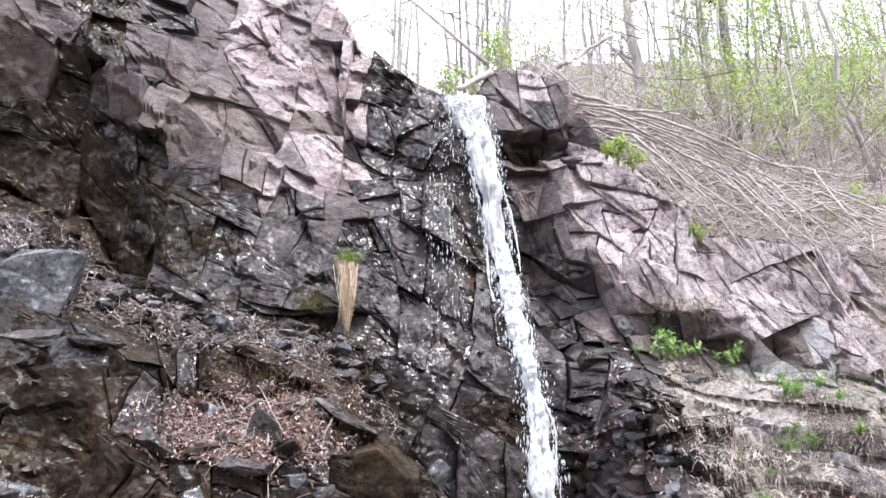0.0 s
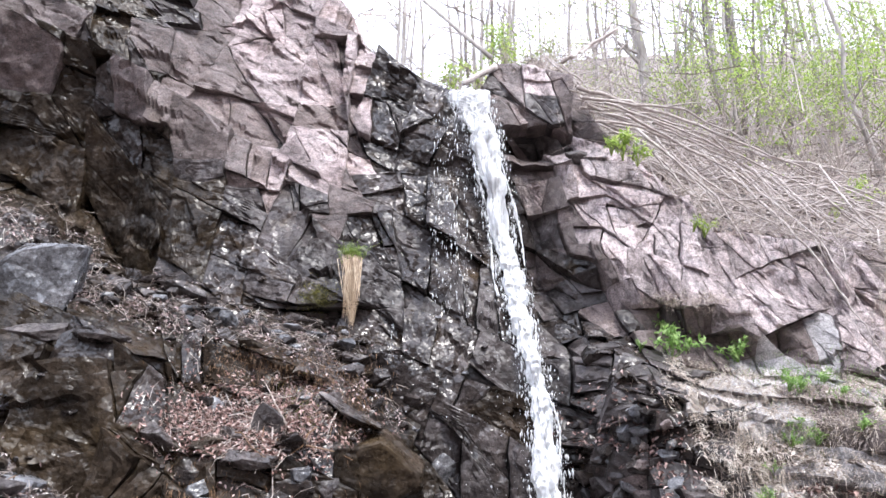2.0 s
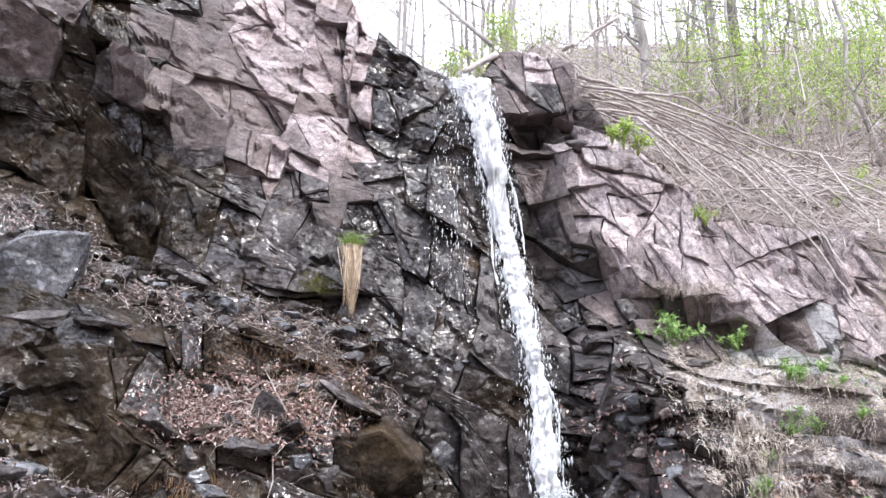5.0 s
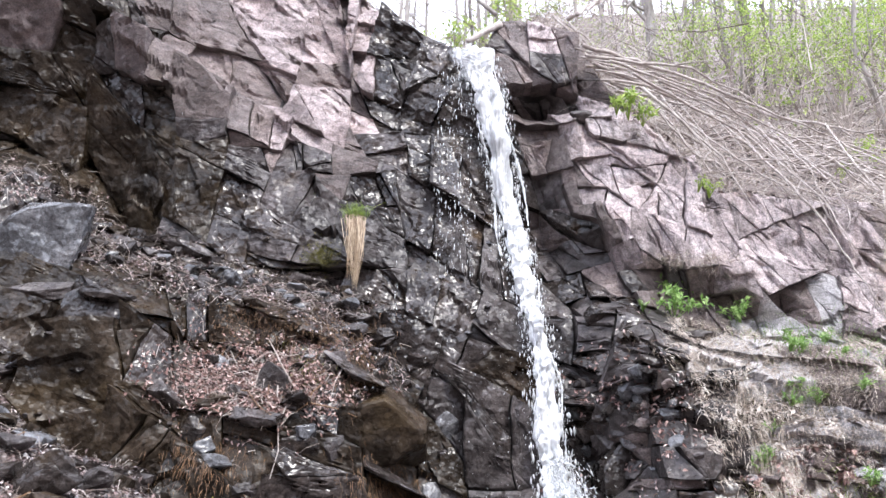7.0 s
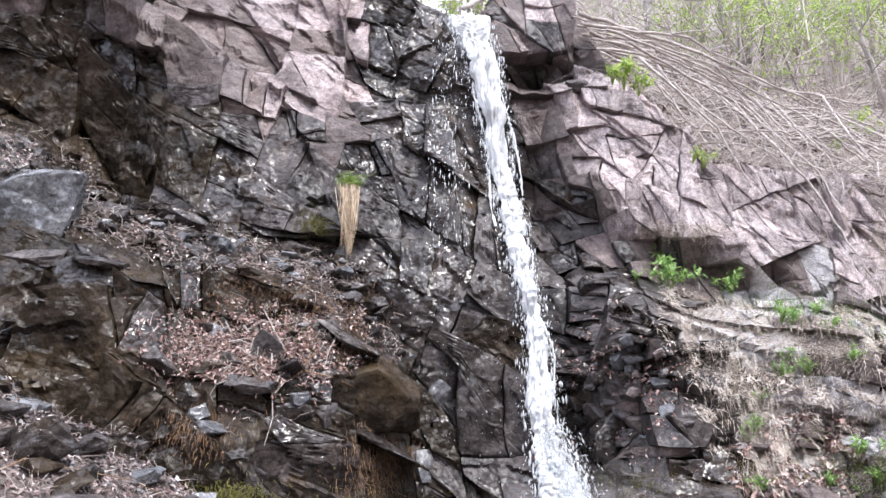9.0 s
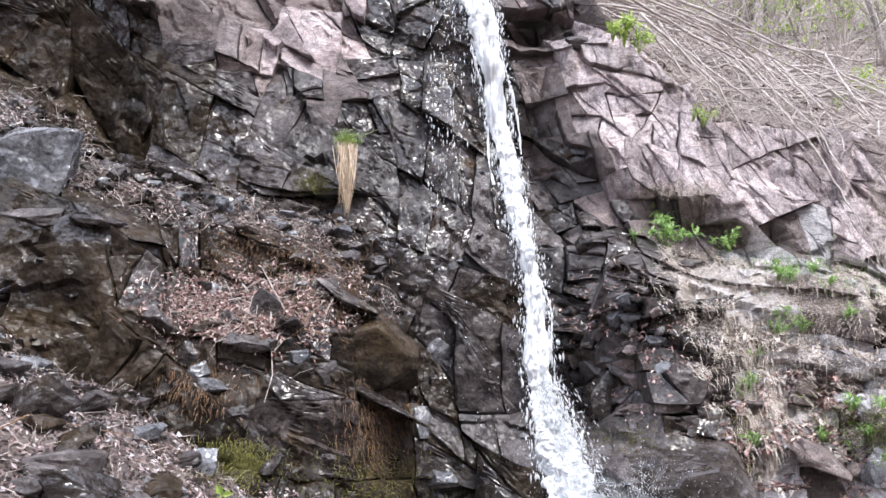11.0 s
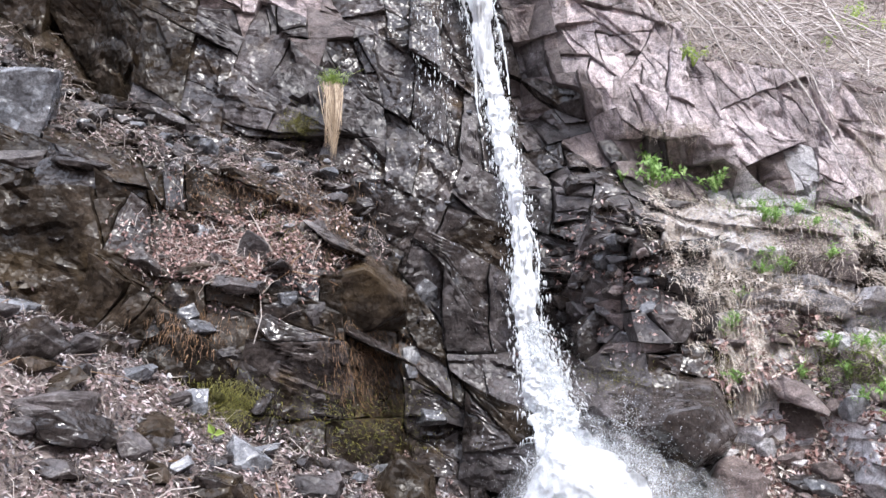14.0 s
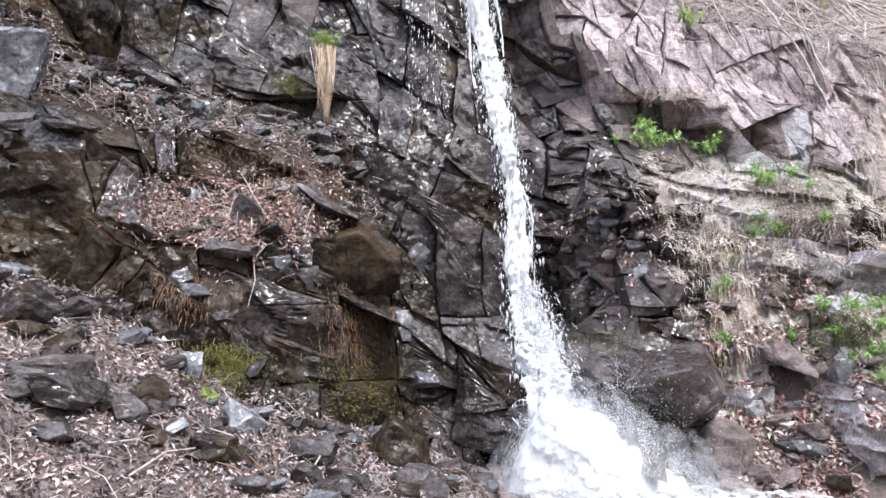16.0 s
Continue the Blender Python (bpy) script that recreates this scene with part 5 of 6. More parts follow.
litter("dead_leaves", "leaf litter", "orange brown dead leaves beside the brook", 10000, by_brook, 0.03, 0.08, RED_LITTER)
def bank_foot():
    x, y = rng.uniform(2.5, 5.6), rng.uniform(6.1, 7.2)
    p, n = under(x, y, ground_z(x, y) + 1.2)
    return (p, n) if p else (None, None)


def on_rubble():
    x, z = rng.gauss(1.5, 0.25), rng.gauss(2.15, 0.28)
    return seen(x, face_y(x, z) - 0.25, z)


litter("dead_leaves", "leaf litter", "brown dead leaves caught in the rubble beside the falls", 1600, on_rubble, 0.02, 0.06, RED_LITTER)
litter("dead_leaves", "leaf litter", "pale dead leaves below the bank", 9000, bank_foot, 0.02, 0.07, PALE_LITTER)
litter("dead_leaves", "leaf litter", "pale dead leaves on the bank", 1800, on_bank, 0.025, 0.06, PALE_LITTER)
litter("dead_leaves", "leaf litter", "dead leaves covering the wooded hillside", 9000, on_hill, 0.04, 0.1)


def strands(name, category, label, count, make, material, sides=3, kind="stuff", parent=None):
    """make gives points and a radius for each strand."""
    verts, faces = [], []
    for _ in range(count):
        got = make()
        if got:
            pts, rad = got
            tube(verts, faces, pts, [rad * (1 - 0.7 * i / (len(pts) - 1)) for i in range(len(pts))], sides)
    ob = raw(name, verts, faces, material, parent)
    return tagged(ob, label, category, kind=kind)


def ground_twig():
    p, n = rng.choice((on_ground,) * 9 + (on_shelf, on_shelf, on_terrace))()
    if p is None or n.z < 0.2:
        return None
    way = any_way()
    way = (way - n * way.dot(n) * 0.85).normalized() * rng.uniform(0.04, 0.22)
    bend = any_way() * 0.04
    return [p + n * 0.02, p + way * 0.5 + n * 0.04 + bend, p + way + n * 0.03], rng.uniform(0.0015, 0.0045)


def straw_on(make, length, lift=0.6, rad=(0.0015, 0.004), drift=(0.25, -0.3, -0.6)):
    def one():
        p, n = make()
        if p is None:
            return None
        way = (n * lift + any_way() * 0.6 + Vector(drift)).normalized()
        size = rng.uniform(0.4, 1) * length
        q = p + way * size * 0.5
        return [p, q, q + (way + Vector((0, -0.1, -0.9))).normalized() * size * 0.5], rng.uniform(*rad)
    return one


def hill_brush():
    x = 1.0 + 7.5 * rng.random() ** 1.2
    y = face_y(x, top_z(x)) - 0.05 + 3.6 * rng.random() ** 1.5
    size = rng.uniform(0.3, 1.5)
    p = Vector((x, y, hill_z(x, y) + rng.uniform(-0.02, 0.12)))
    way = Vector((rng.uniform(-0.2, 1.1), rng.uniform(-0.6, 0.3), rng.uniform(-0.9, 0.5))).normalized()
    return [p, p + way * size * 0.5 + any_way() * 0.05 + Vector((0, 0, 0.05)), p + way * size + any_way() * 0.12], rng.uniform(0.002, 0.006)


strands("twigs", "twigs", "thin grey twigs scattered over the scree and ledges", 7000, ground_twig, TWIG)
def stick():
    p, n = rng.choice((on_ground, on_ground, on_ground, on_terrace))()
    if p is None or n.z < 0.2:
        return None
    way = any_way()
    way = (way - n * way.dot(n) * 0.9 + Vector((0.3, 0, -0.3))).normalized() * rng.uniform(0.25, 0.7)
    return [p + n * 0.03, p + way * 0.4 + n * 0.08 + any_way() * 0.03, p + way * 0.7 + n * 0.07 + any_way() * 0.03, p + way + n * 0.03], rng.uniform(0.004, 0.009)


for _ in range(110):
    got = stick()
    if got:
        sv, sf = [], []
        tube(sv, sf, got[0], [got[1], got[1] * 0.9, got[1] * 0.7, got[1] * 0.4], 5)
        tagged(raw("stick", sv, sf, rng.choice((TWIG, BRANCH, RUSTY))), "thin broken stick lying on the leafy scree", "stick", "sticks on the scree")
strands("dry_grass", "dry grass", "matted pale dry grass on the bank", 15000, straw_on(on_bank, 0.13, 0.5, (0.0012, 0.0035)), STRAW)
strands("dry_grass", "dry grass", "dry straw and brush covering the hillside", 3500, straw_on(on_hill, 0.5, 0.9), STRAW)
strands("brush", "brush", "tangle of bare grey twigs sliding down the hillside", 1500, hill_brush, TWIG)


# ---- fallen branches on the hillside ----
def fallen_branch(pts, radius):
    """A bent dead branch through three or four places, with side twigs."""
    thing = tagged(new("fallen_branch"), "bleached bare fallen branch lying on the hillside", "branch", "fallen branches")
    pts = [Vector(p) for p in pts]
    fine = []
    for a, b in zip(pts, pts[1:]):
        for i in range(6):
            fine.append(a.lerp(b, i / 6) + any_way() * radius * 0.8)
    fine.append(pts[-1])
    n = len(fine)
    verts, faces = [], []
    tube(verts, faces, fine, [radius * (1 - 0.75 * i / (n - 1)) for i in range(n)], 6)
    raw("stem", verts, faces, BRANCH, thing, even=True)
    way = (pts[-1] - pts[0]).normalized()
    for _ in range(3):
        i = rng.randrange(n // 4, n - 1)
        d = (way + any_way() * 0.5).normalized() * rng.uniform(0.25, 0.7)
        verts, faces = [], []
        tube(verts, faces, [fine[i], fine[i] + d * 0.5 + any_way() * 0.03, fine[i] + d], [radius * 0.4, radius * 0.3, radius * 0.1], 4)
        raw("side_twig", verts, faces, BRANCH, thing, even=True)
    return thing


fallen_branch([(1.53, 8.13, 6.54), (2.62, 8.73, 6.58), (3.89, 9.33, 6.43), (5.10, 9.65, 6.08), (4.51, 7.37, 4.64)], 0.027)
fallen_branch([(4.82, 11.71, 7.56), (5.23, 10.28, 6.57), (5.88, 9.71, 6.07)], 0.035)
fallen_branch([(1.57, 8.08, 6.38), (2.96, 8.68, 6.55), (4.02, 9.28, 6.41)], 0.024)
fallen_branch([(1.63, 8.05, 6.26), (3.70, 9.90, 6.48), (3.49, 7.48, 4.54), (3.79, 7.27, 3.78), (3.97, 7.09, 3.19)], 0.022)
fallen_branch([(2.14, 7.84, 5.82), (2.84, 7.57, 4.87), (3.07, 7.43, 4.18)], 0.018)
fallen_branch([(2.04, 7.90, 6.03), (3.71, 9.04, 5.81), (3.72, 7.45, 4.44), (3.91, 7.25, 3.78)], 0.018)
fallen_branch([(1.82, 8.00, 6.27), (2.91, 8.60, 6.22), (4.38, 8.98, 5.71), (4.42, 7.39, 4.36)], 0.019)
fallen_branch([(2.38, 7.99, 6.00), (4.10, 9.92, 6.49), (5.05, 9.95, 6.33)], 0.016)
fallen_branch([(2.46, 7.74, 5.48), (2.75, 7.63, 5.02), (2.55, 7.57, 4.68)], 0.011)
fallen_branch([(4.28, 9.63, 6.26), (3.87, 7.47, 4.57), (4.01, 7.33, 4.10)], 0.014)
fallen_branch([(2.99, 7.93, 5.79), (3.88, 8.81, 5.63), (3.58, 7.47, 4.57)], 0.012)
fallen_branch([(1.50, 8.22, 7.02), (1.91, 8.82, 7.59), (2.38, 9.42, 8.26)], 0.027)
fallen_branch([(1.73, 7.96, 5.96), (2.19, 7.85, 5.61), (2.28, 7.69, 5.02)], 0.012)
fallen_branch([(5.41, 10.32, 6.59), (4.15, 7.42, 4.68), (4.45, 7.37, 4.35)], 0.016)
fallen_branch([(2.56, 7.69, 5.32), (3.20, 7.51, 4.65), (3.92, 7.36, 4.16)], 0.011)
fallen_branch([(1.45, 8.13, 6.50), (2.34, 8.73, 6.68), (3.39, 9.33, 6.70), (4.14, 9.93, 6.78)], 0.011)
fallen_branch([(1.50, 8.07, 6.34), (2.42, 8.67, 6.57), (3.47, 9.27, 6.49), (4.94, 11.42, 7.37)], 0.015)
fallen_branch([(1.55, 8.05, 6.21), (2.51, 8.65, 6.47), (3.57, 9.25, 6.44), (4.60, 10.27, 6.62)], 0.019)
fallen_branch([(1.62, 8.07, 6.31), (2.61, 8.67, 6.41), (4.11, 10.33, 6.81), (4.36, 9.40, 6.05)], 0.011)
fallen_branch([(1.66, 8.04, 6.17), (2.69, 8.64, 6.31), (4.17, 10.18, 6.69), (4.23, 8.84, 5.64)], 0.015)
fallen_branch([(1.70, 7.98, 6.02), (2.76, 8.58, 6.20), (3.99, 9.51, 6.17), (4.15, 8.40, 5.31)], 0.019)
fallen_branch([(1.77, 8.01, 6.11), (4.15, 12.50, 8.18), (4.06, 9.38, 6.07), (3.80, 7.46, 4.78)], 0.011)
fallen_branch([(1.81, 7.98, 5.98), (3.77, 11.01, 7.30), (3.91, 8.84, 5.65), (3.90, 7.46, 4.67)], 0.015)
fallen_branch([(1.85, 7.91, 5.83), (3.69, 10.47, 6.93), (3.96, 8.72, 5.56), (4.01, 7.45, 4.55)], 0.019)
fallen_branch([(2.31, 7.80, 5.72), (2.56, 7.72, 5.27), (2.65, 7.60, 4.75)], 0.009)
fallen_branch([(3.65, 11.47, 7.57), (2.71, 7.63, 5.16), (2.80, 7.53, 4.56)], 0.009)
fallen_branch([(3.62, 10.63, 7.05), (3.31, 8.73, 5.60), (3.00, 7.54, 4.57)], 0.009)
fallen_branch([(3.74, 10.33, 6.81), (3.43, 8.53, 5.43), (3.14, 7.46, 4.38)], 0.009)
fallen_branch([(3.85, 10.03, 6.58), (3.19, 7.50, 4.90), (3.33, 7.47, 4.40)], 0.009)
fallen_branch([(3.95, 9.76, 6.37), (3.37, 7.50, 4.84), (3.48, 7.42, 4.22)], 0.009)
fallen_branch([(4.05, 9.49, 6.16), (3.54, 7.50, 4.77), (3.65, 7.38, 4.22)], 0.009)
fallen_branch([(4.14, 9.25, 5.97), (3.69, 7.46, 4.69), (3.78, 7.33, 4.05)], 0.009)
for _ in range(42):
    x = rng.uniform(1.2, 4.6)
    y = face_y(x, top_z(x)) + rng.uniform(0.0, 2.2)
    size = rng.uniform(0.9, 2.4)
    fall = rng.uniform(0.15, 0.8)
    pts = []
    for k in range(4):
        px, py = x + size * k / 3 * math.cos(fall), y - size * k / 3 * math.sin(fall) * 0.7
        edge = face_y(px, top_z(px))
        pz = hill_z(px, max(py, edge)) + 0.2 + 0.2 * (k == 1) - (0.9 * max(0, edge - py))
        pts.append((px, min(py, edge - 0.3) if py < edge else py, pz))
    fallen_branch(pts, rng.uniform(0.009, 0.02))


# ---- by the lip of the falls ----
def dead_wood(name, a, c, r0, r1, label, stuff):
    sv, sf = [], []
    a, c = Vector(a), Vector(c)
    pts = [a.lerp(c, k / 7) + any_way() * r0 * 0.25 for k in range(8)]
    tube(sv, sf, pts, [r0 + (r1 - r0) * k / 7 for k in range(8)], 9)
    return tagged(raw(name, sv, sf, stuff, even=True), label, "dead wood")


dead_wood("log", (0.20, 8.45, 6.78), (0.62, 8.75, 7.23), 0.03, 0.045, "pale barkless log wedged above the falls", BRANCH)
dead_wood("leaning_branch", (-0.63, 10.50, 9.82), (0.60, 9.20, 7.66), 0.02, 0.035, "thin dead stem leaning over the top of the falls", BARK)
dead_wood("snag", (1.47, 8.70, 7.26), (2.26, 8.80, 7.84), 0.03, 0.02, "pale broken stick at the cliff top", BRANCH)

lv, lf = [], []
p, n = under(-1.55, 5.75, 2.2)
for k in range(3):
    leaf(lv, lf, p + n * 0.03, Vector((math.cos(k * 2.1), -0.4, 0.3 + math.sin(k * 2.1))), Vector((0, -1, 0.6)), 0.09, 0.06)
tagged(raw("green_leaf", lv, lf, LEAF), "single fallen yellow-green leaf on the scree", "leaf")

# ---- plants ----
def herb(x, z, size, leaves=46, stuff=HERB, label="leafy green herb rooted in a crack of the rock", y=None):
    p = Vector((x, y, z)) if y is not None else seen(x, face_y(x, z) - 0.25, z)[0]
    plant = new("green_plant")
    plant.location = p
    tagged(plant, label, "plant", "green plants")
    tips = []
    for _ in range(6):
        d = Vector((rng.gauss(0, 0.5), rng.gauss(-0.35, 0.3), rng.uniform(0.6, 1.2))).normalized() * size * rng.uniform(0.6, 1)
        mid = d * 0.5 + Vector((0, 0, size * 0.1))
        verts, faces = [], []
        tube(verts, faces, [(0, 0.03, -0.02), mid, d], [0.006, 0.004, 0.002], 4)
        raw("stem", verts, faces, stuff, plant)
        tips += [mid, d, d, mid.lerp(d, 0.5)]
    verts, faces = [], []
    for _ in range(int(leaves * 1.7)):
        t = rng.choice(tips)
        way = (any_way() + Vector((0, -0.2, 0.25))).normalized()
        s = size * rng.uniform(0.15, 0.33)
        leaf(verts, faces, t + any_way() * size * 0.12, way, Vector((0, -0.3, 1)) + any_way() * 0.5, s, s * 0.4)
    raw("foliage", verts, faces, stuff, plant)
    return plant


herb(2.20, 3.16, 0.32, 78)
herb(2.28, 3.31, 0.30, 65)
herb(2.86, 3.13, 0.26, 52)
herb(2.97, 3.16, 0.24, 39)
herb(3.10, 2.76, 0.20, 52)
herb(3.17, 2.73, 0.16, 39)
herb(3.36, 2.80, 0.16, 31)
herb(1.84, 3.19, 0.12, 13)
herb(2.96, 2.30, 0.18, 52)
herb(2.86, 2.22, 0.14, 39)
herb(2.49, 1.66, 0.20, 52)
herb(2.55, 1.75, 0.16, 39)
herb(3.04, 1.33, 0.14, 33)
herb(3.32, 1.36, 0.18, 52)
herb(3.47, 1.22, 0.20, 52)
herb(3.23, 1.29, 0.12, 26)
herb(2.46, 1.26, 0.20, 65)
herb(3.60, 1.44, 0.16, 39)
herb(3.19, 2.93, 0.12, 26)
herb(3.26, 1.57, 0.16, 52)
herb(3.47, 1.57, 0.20, 65)
herb(3.11, 1.20, 0.14, 39)
herb(3.35, 1.15, 0.16, 39)
herb(3.49, 1.05, 0.14, 31)
herb(3.08, 2.24, 0.14, 39)
herb(3.33, 2.32, 0.16, 39)
herb(3.32, 2.62, 0.14, 31)
herb(2.67, 2.00, 0.12, 26)
herb(1.95, 5.45, 0.30, 60, LEAF, "young yellow-green plant at the edge of the cliff", 7.81)
herb(2.09, 5.36, 0.26, 50, LEAF, "young yellow-green plant at the edge of the cliff", 7.77)
herb(1.83, 5.53, 0.20, 30, LEAF, "young yellow-green plant at the edge of the cliff", 7.84)
herb(2.64, 4.43, 0.18, 30, LEAF, "young yellow-green plant at the edge of the cliff", 7.50)
herb(2.55, 4.51, 0.14, 20, LEAF, "young yellow-green plant at the edge of the cliff", 7.55)
herb(4.69, 5.10, 0.25, 30, LEAF, "young yellow-green plant at the edge of the cliff", 8.79)


def tuft(x, z):
    p, n = seen(x, face_y(x, z) - 0.25, z)
    p = p + Vector((0, -0.13, 0))
    plant = new("grass_tuft")
    plant.location = p
    tagged(plant, "hanging tuft of straw-coloured grass with green tips", "grass tuft")
    for name, count, stuff in (("hanging_straw", 150, TAN), ("green_grass", 130, LEAF)):
        verts, faces = [], []
        for _ in range(count):
            b = Vector((rng.gauss(0, 0.05), rng.uniform(-0.06, 0.03), rng.gauss(0, 0.03)))
            if stuff is TAN:
                drop = 0.3 + 0.5 * rng.random() ** 0.7
                tip = -0.04 if rng.random() < 0.3 else 0.035
                drop *= 0.85 if tip < 0 else 1.0
                pts = [b, b + Vector((rng.gauss(0, 0.018), -rng.uniform(0.06, 0.14), -0.05)), b + Vector((rng.gauss(0, 0.012) - b.x * 0.2 + tip * 0.4, -0.17, -drop * 0.6)), b + Vector((rng.gauss(0, 0.008) - b.x * 0.8 + tip, -0.17, -drop))]
            else:
                pts = [b, b + Vector((rng.gauss(0, 0.04), -0.05, 0.07)), b + Vector((rng.gauss(0, 0.07), -0.1, rng.uniform(0.02, 0.13)))]
            tube(verts, faces, pts, [0.003, 0.003, 0.0025, 0.001] if len(pts) == 4 else [0.003, 0.002, 0.001], 3)
        raw(name, verts, faces, stuff, plant)
    return plant


tuft(-0.97, 4.21)


def patch(x, z, rx, rz, count, length, stuff, label, category, hang=0.0):
    def one():
        px, pz = x + rng.gauss(0, rx), z + rng.gauss(0, rz)
        p, n = seen(px, face_y(x, z) - 0.25, pz)
        d = (n + any_way() * 0.7 + Vector((0, 0, -hang))).normalized() * length * rng.uniform(0.5, 1.2)
        return [p - d * 0.1, p + d * 0.5, p + d + Vector((0, 0, -hang * length * 0.5))], rng.uniform(0.0012, 0.003)
    return strands({"moss": "moss", "grass": "green_grass"}.get(category, "hanging_roots"), category, label, count, one, stuff)


patch(-1.33, 3.79, 0.10, 0.08, 1600, 0.028, MOSS, "olive green moss cushion on the rock", "moss", 0)
patch(-1.26, 2.50, 0.13, 0.10, 1300, 0.028, MOSS, "ochre moss under the rock ledge", "moss", 0)
patch(-1.54, 1.18, 0.15, 0.08, 3600, 0.04, MOSS, "olive moss mat hanging over the scree", "moss", 0.4)
patch(1.52, 1.35, 0.19, 0.08, 600, 0.025, MOSS, "ochre moss on the wet boulder", "moss", 0)
patch(2.48, 1.37, 0.08, 0.18, 1100, 0.028, MOSS, "yellow-green moss on the bank", "moss", 0.2)
patch(-0.52, 1.50, 0.17, 0.24, 900, 0.05, RUSTY, "rusty brown roots hanging down the wet wall", "roots", 1)
patch(-1.82, 1.77, 0.18, 0.11, 450, 0.055, RUSTY, "rusty brown roots hanging from the terrace", "roots", 1)
patch(-0.90, 2.75, 0.20, 0.17, 900, 0.06, RUSTY, "brown roots hanging below the ledge", "roots", 1)
patch(-1.58, 2.95, 0.31, 0.15, 1300, 0.04, RUSTY, "brown root mat on the rock slope", "roots", 0.6)
patch(-0.51, 0.98, 0.34, 0.16, 1500, 0.035, MOSS, "dark green moss on the lower rock", "moss", 0.1)
patch(1.93, 0.99, 0.19, 0.12, 900, 0.03, MOSS, "dark green moss on the boulder by the pool", "moss", 0.1)
patch(2.62, 1.66, 0.10, 0.25, 1500, 0.15, STRAW, "pale dry roots hanging down the bank", "roots", 1.3)
patch(2.32, 2.79, 0.27, 0.12, 1100, 0.09, STRAW, "pale matted grass roots on the bank", "roots", 0.5)
patch(3.20, 2.49, 0.38, 0.19, 1200, 0.08, STRAW, "pale matted dry grass on the bank", "roots", 0.5)
patch(2.48, 2.25, 0.10, 0.14, 350, 0.12, STRAW, "pale dry roots hanging over the edge of the bank", "roots", 1.2)
patch(3.24, 1.94, 0.37, 0.13, 900, 0.06, STRAW, "pale dry grass on the rocks of the bank", "roots", 0.3)
patch(3.23, 1.38, 0.41, 0.12, 1100, 0.06, STRAW, "pale dry grass below the bank", "roots", 0.3)
patch(4.25, 3.33, 0.12, 0.43, 350, 0.22, STRAW, "pale dry grass hanging down the dry wall", "roots", 1.2)
patch(3.28, 2.97, 0.36, 0.09, 350, 0.07, HERB, "fresh green grass sprouting on the bank", "grass", -0.3)
patch(3.50, 2.67, 0.33, 0.11, 350, 0.07, HERB, "fresh green grass sprouting on the bank", "grass", -0.3)
patch(3.35, 1.50, 0.34, 0.14, 650, 0.08, LEAF, "fresh green grass at the foot of the bank", "grass", -0.3)
patch(3.62, 1.38, 0.26, 0.13, 450, 0.08, LEAF, "fresh green grass at the foot of the bank", "grass", -0.3)
patch(2.90, 2.25, 0.21, 0.11, 250, 0.06, MOSS, "yellow-green moss on the bank ledge", "moss", -0.2)
patch(2.55, 3.72, 0.14, 0.04, 200, 0.1, STRAW, "dry grass tufts on the dry wall", "roots", 0.3)
patch(2.21, 3.78, 0.08, 0.04, 120, 0.1, STRAW, "dry grass tufts on the dry wall", "roots", 0.3)


# ---- trees and shrubs on the hill ----
def crown_leaves(verts, faces, centre, spread, count, lo, hi):
    for _ in range(count):
        p = Vector(centre) + Vector((rng.gauss(0, spread), rng.gauss(0, spread), rng.gauss(0, spread * 0.8)))
        s = rng.uniform(lo, hi)
        leaf(verts, faces, p, any_way() + Vector((0, 0, -0.2)), Vector((0, 0, 1)) + any_way() * 0.7, s, s * 0.6)


def tree(x, y, height, radius, lean=0.0, leafage=0, label="slender bare forest tree with a few new leaves", stuff=None, limbs=9):
    thing = new("tree")
    base = Vector((x, y, hill_z(x, y) - 0.1))
    thing.location = base
    tagged(thing, label, "tree", "forest trees")
    bow = rng.gauss(0, 0.25)
    pts = [Vector((lean * height * k / 8 + rng.gauss(0, 0.07) * (k > 0) + bow * math.sin(k * 0.5), rng.gauss(0, 0.05) * (k > 0), height * k / 8)) for k in range(9)]
    verts, faces = [], []
    tube(verts, faces, pts, [radius * (1.25 if k == 0 else 1 - 0.8 * k / 8) for k in range(9)], 9)
    raw("trunk", verts, faces, stuff or BARK, thing, even=True)
    lv, lf = [], []
    for _ in range(limbs):
        k = rng.uniform(1.5, 7.8)
        a = pts[int(k)].lerp(pts[int(k) + 1], k % 1)
        d = Vector((rng.gauss(0, 1), rng.gauss(0, 0.6), rng.uniform(0.3, 1.4))).normalized() * rng.uniform(0.5, 1.6) * height / 8
        verts, faces = [], []
        m = a + d * 0.5 + any_way() * 0.08
        tube(verts, faces, [a, m, a + d], [radius * 0.4, radius * 0.25, 0.004], 5)
        for _ in range(3):
            e = (d.normalized() + any_way() * 0.8).normalized() * rng.uniform(0.3, 0.9)
            tube(verts, faces, [m, m + e * 0.6 + any_way() * 0.04, m + e], [radius * 0.18, radius * 0.1, 0.003], 4)
            crown_leaves(lv, lf, m + e * 0.9, 0.25, leafage // (limbs * 4), 0.03, 0.075)
        raw("branch", verts, faces, stuff or BARK, thing)
        crown_leaves(lv, lf, a + d, 0.3, leafage // (limbs * 2), 0.03, 0.075)
    if lv:
        raw("crown", lv, lf, LEAF, thing)
    return thing


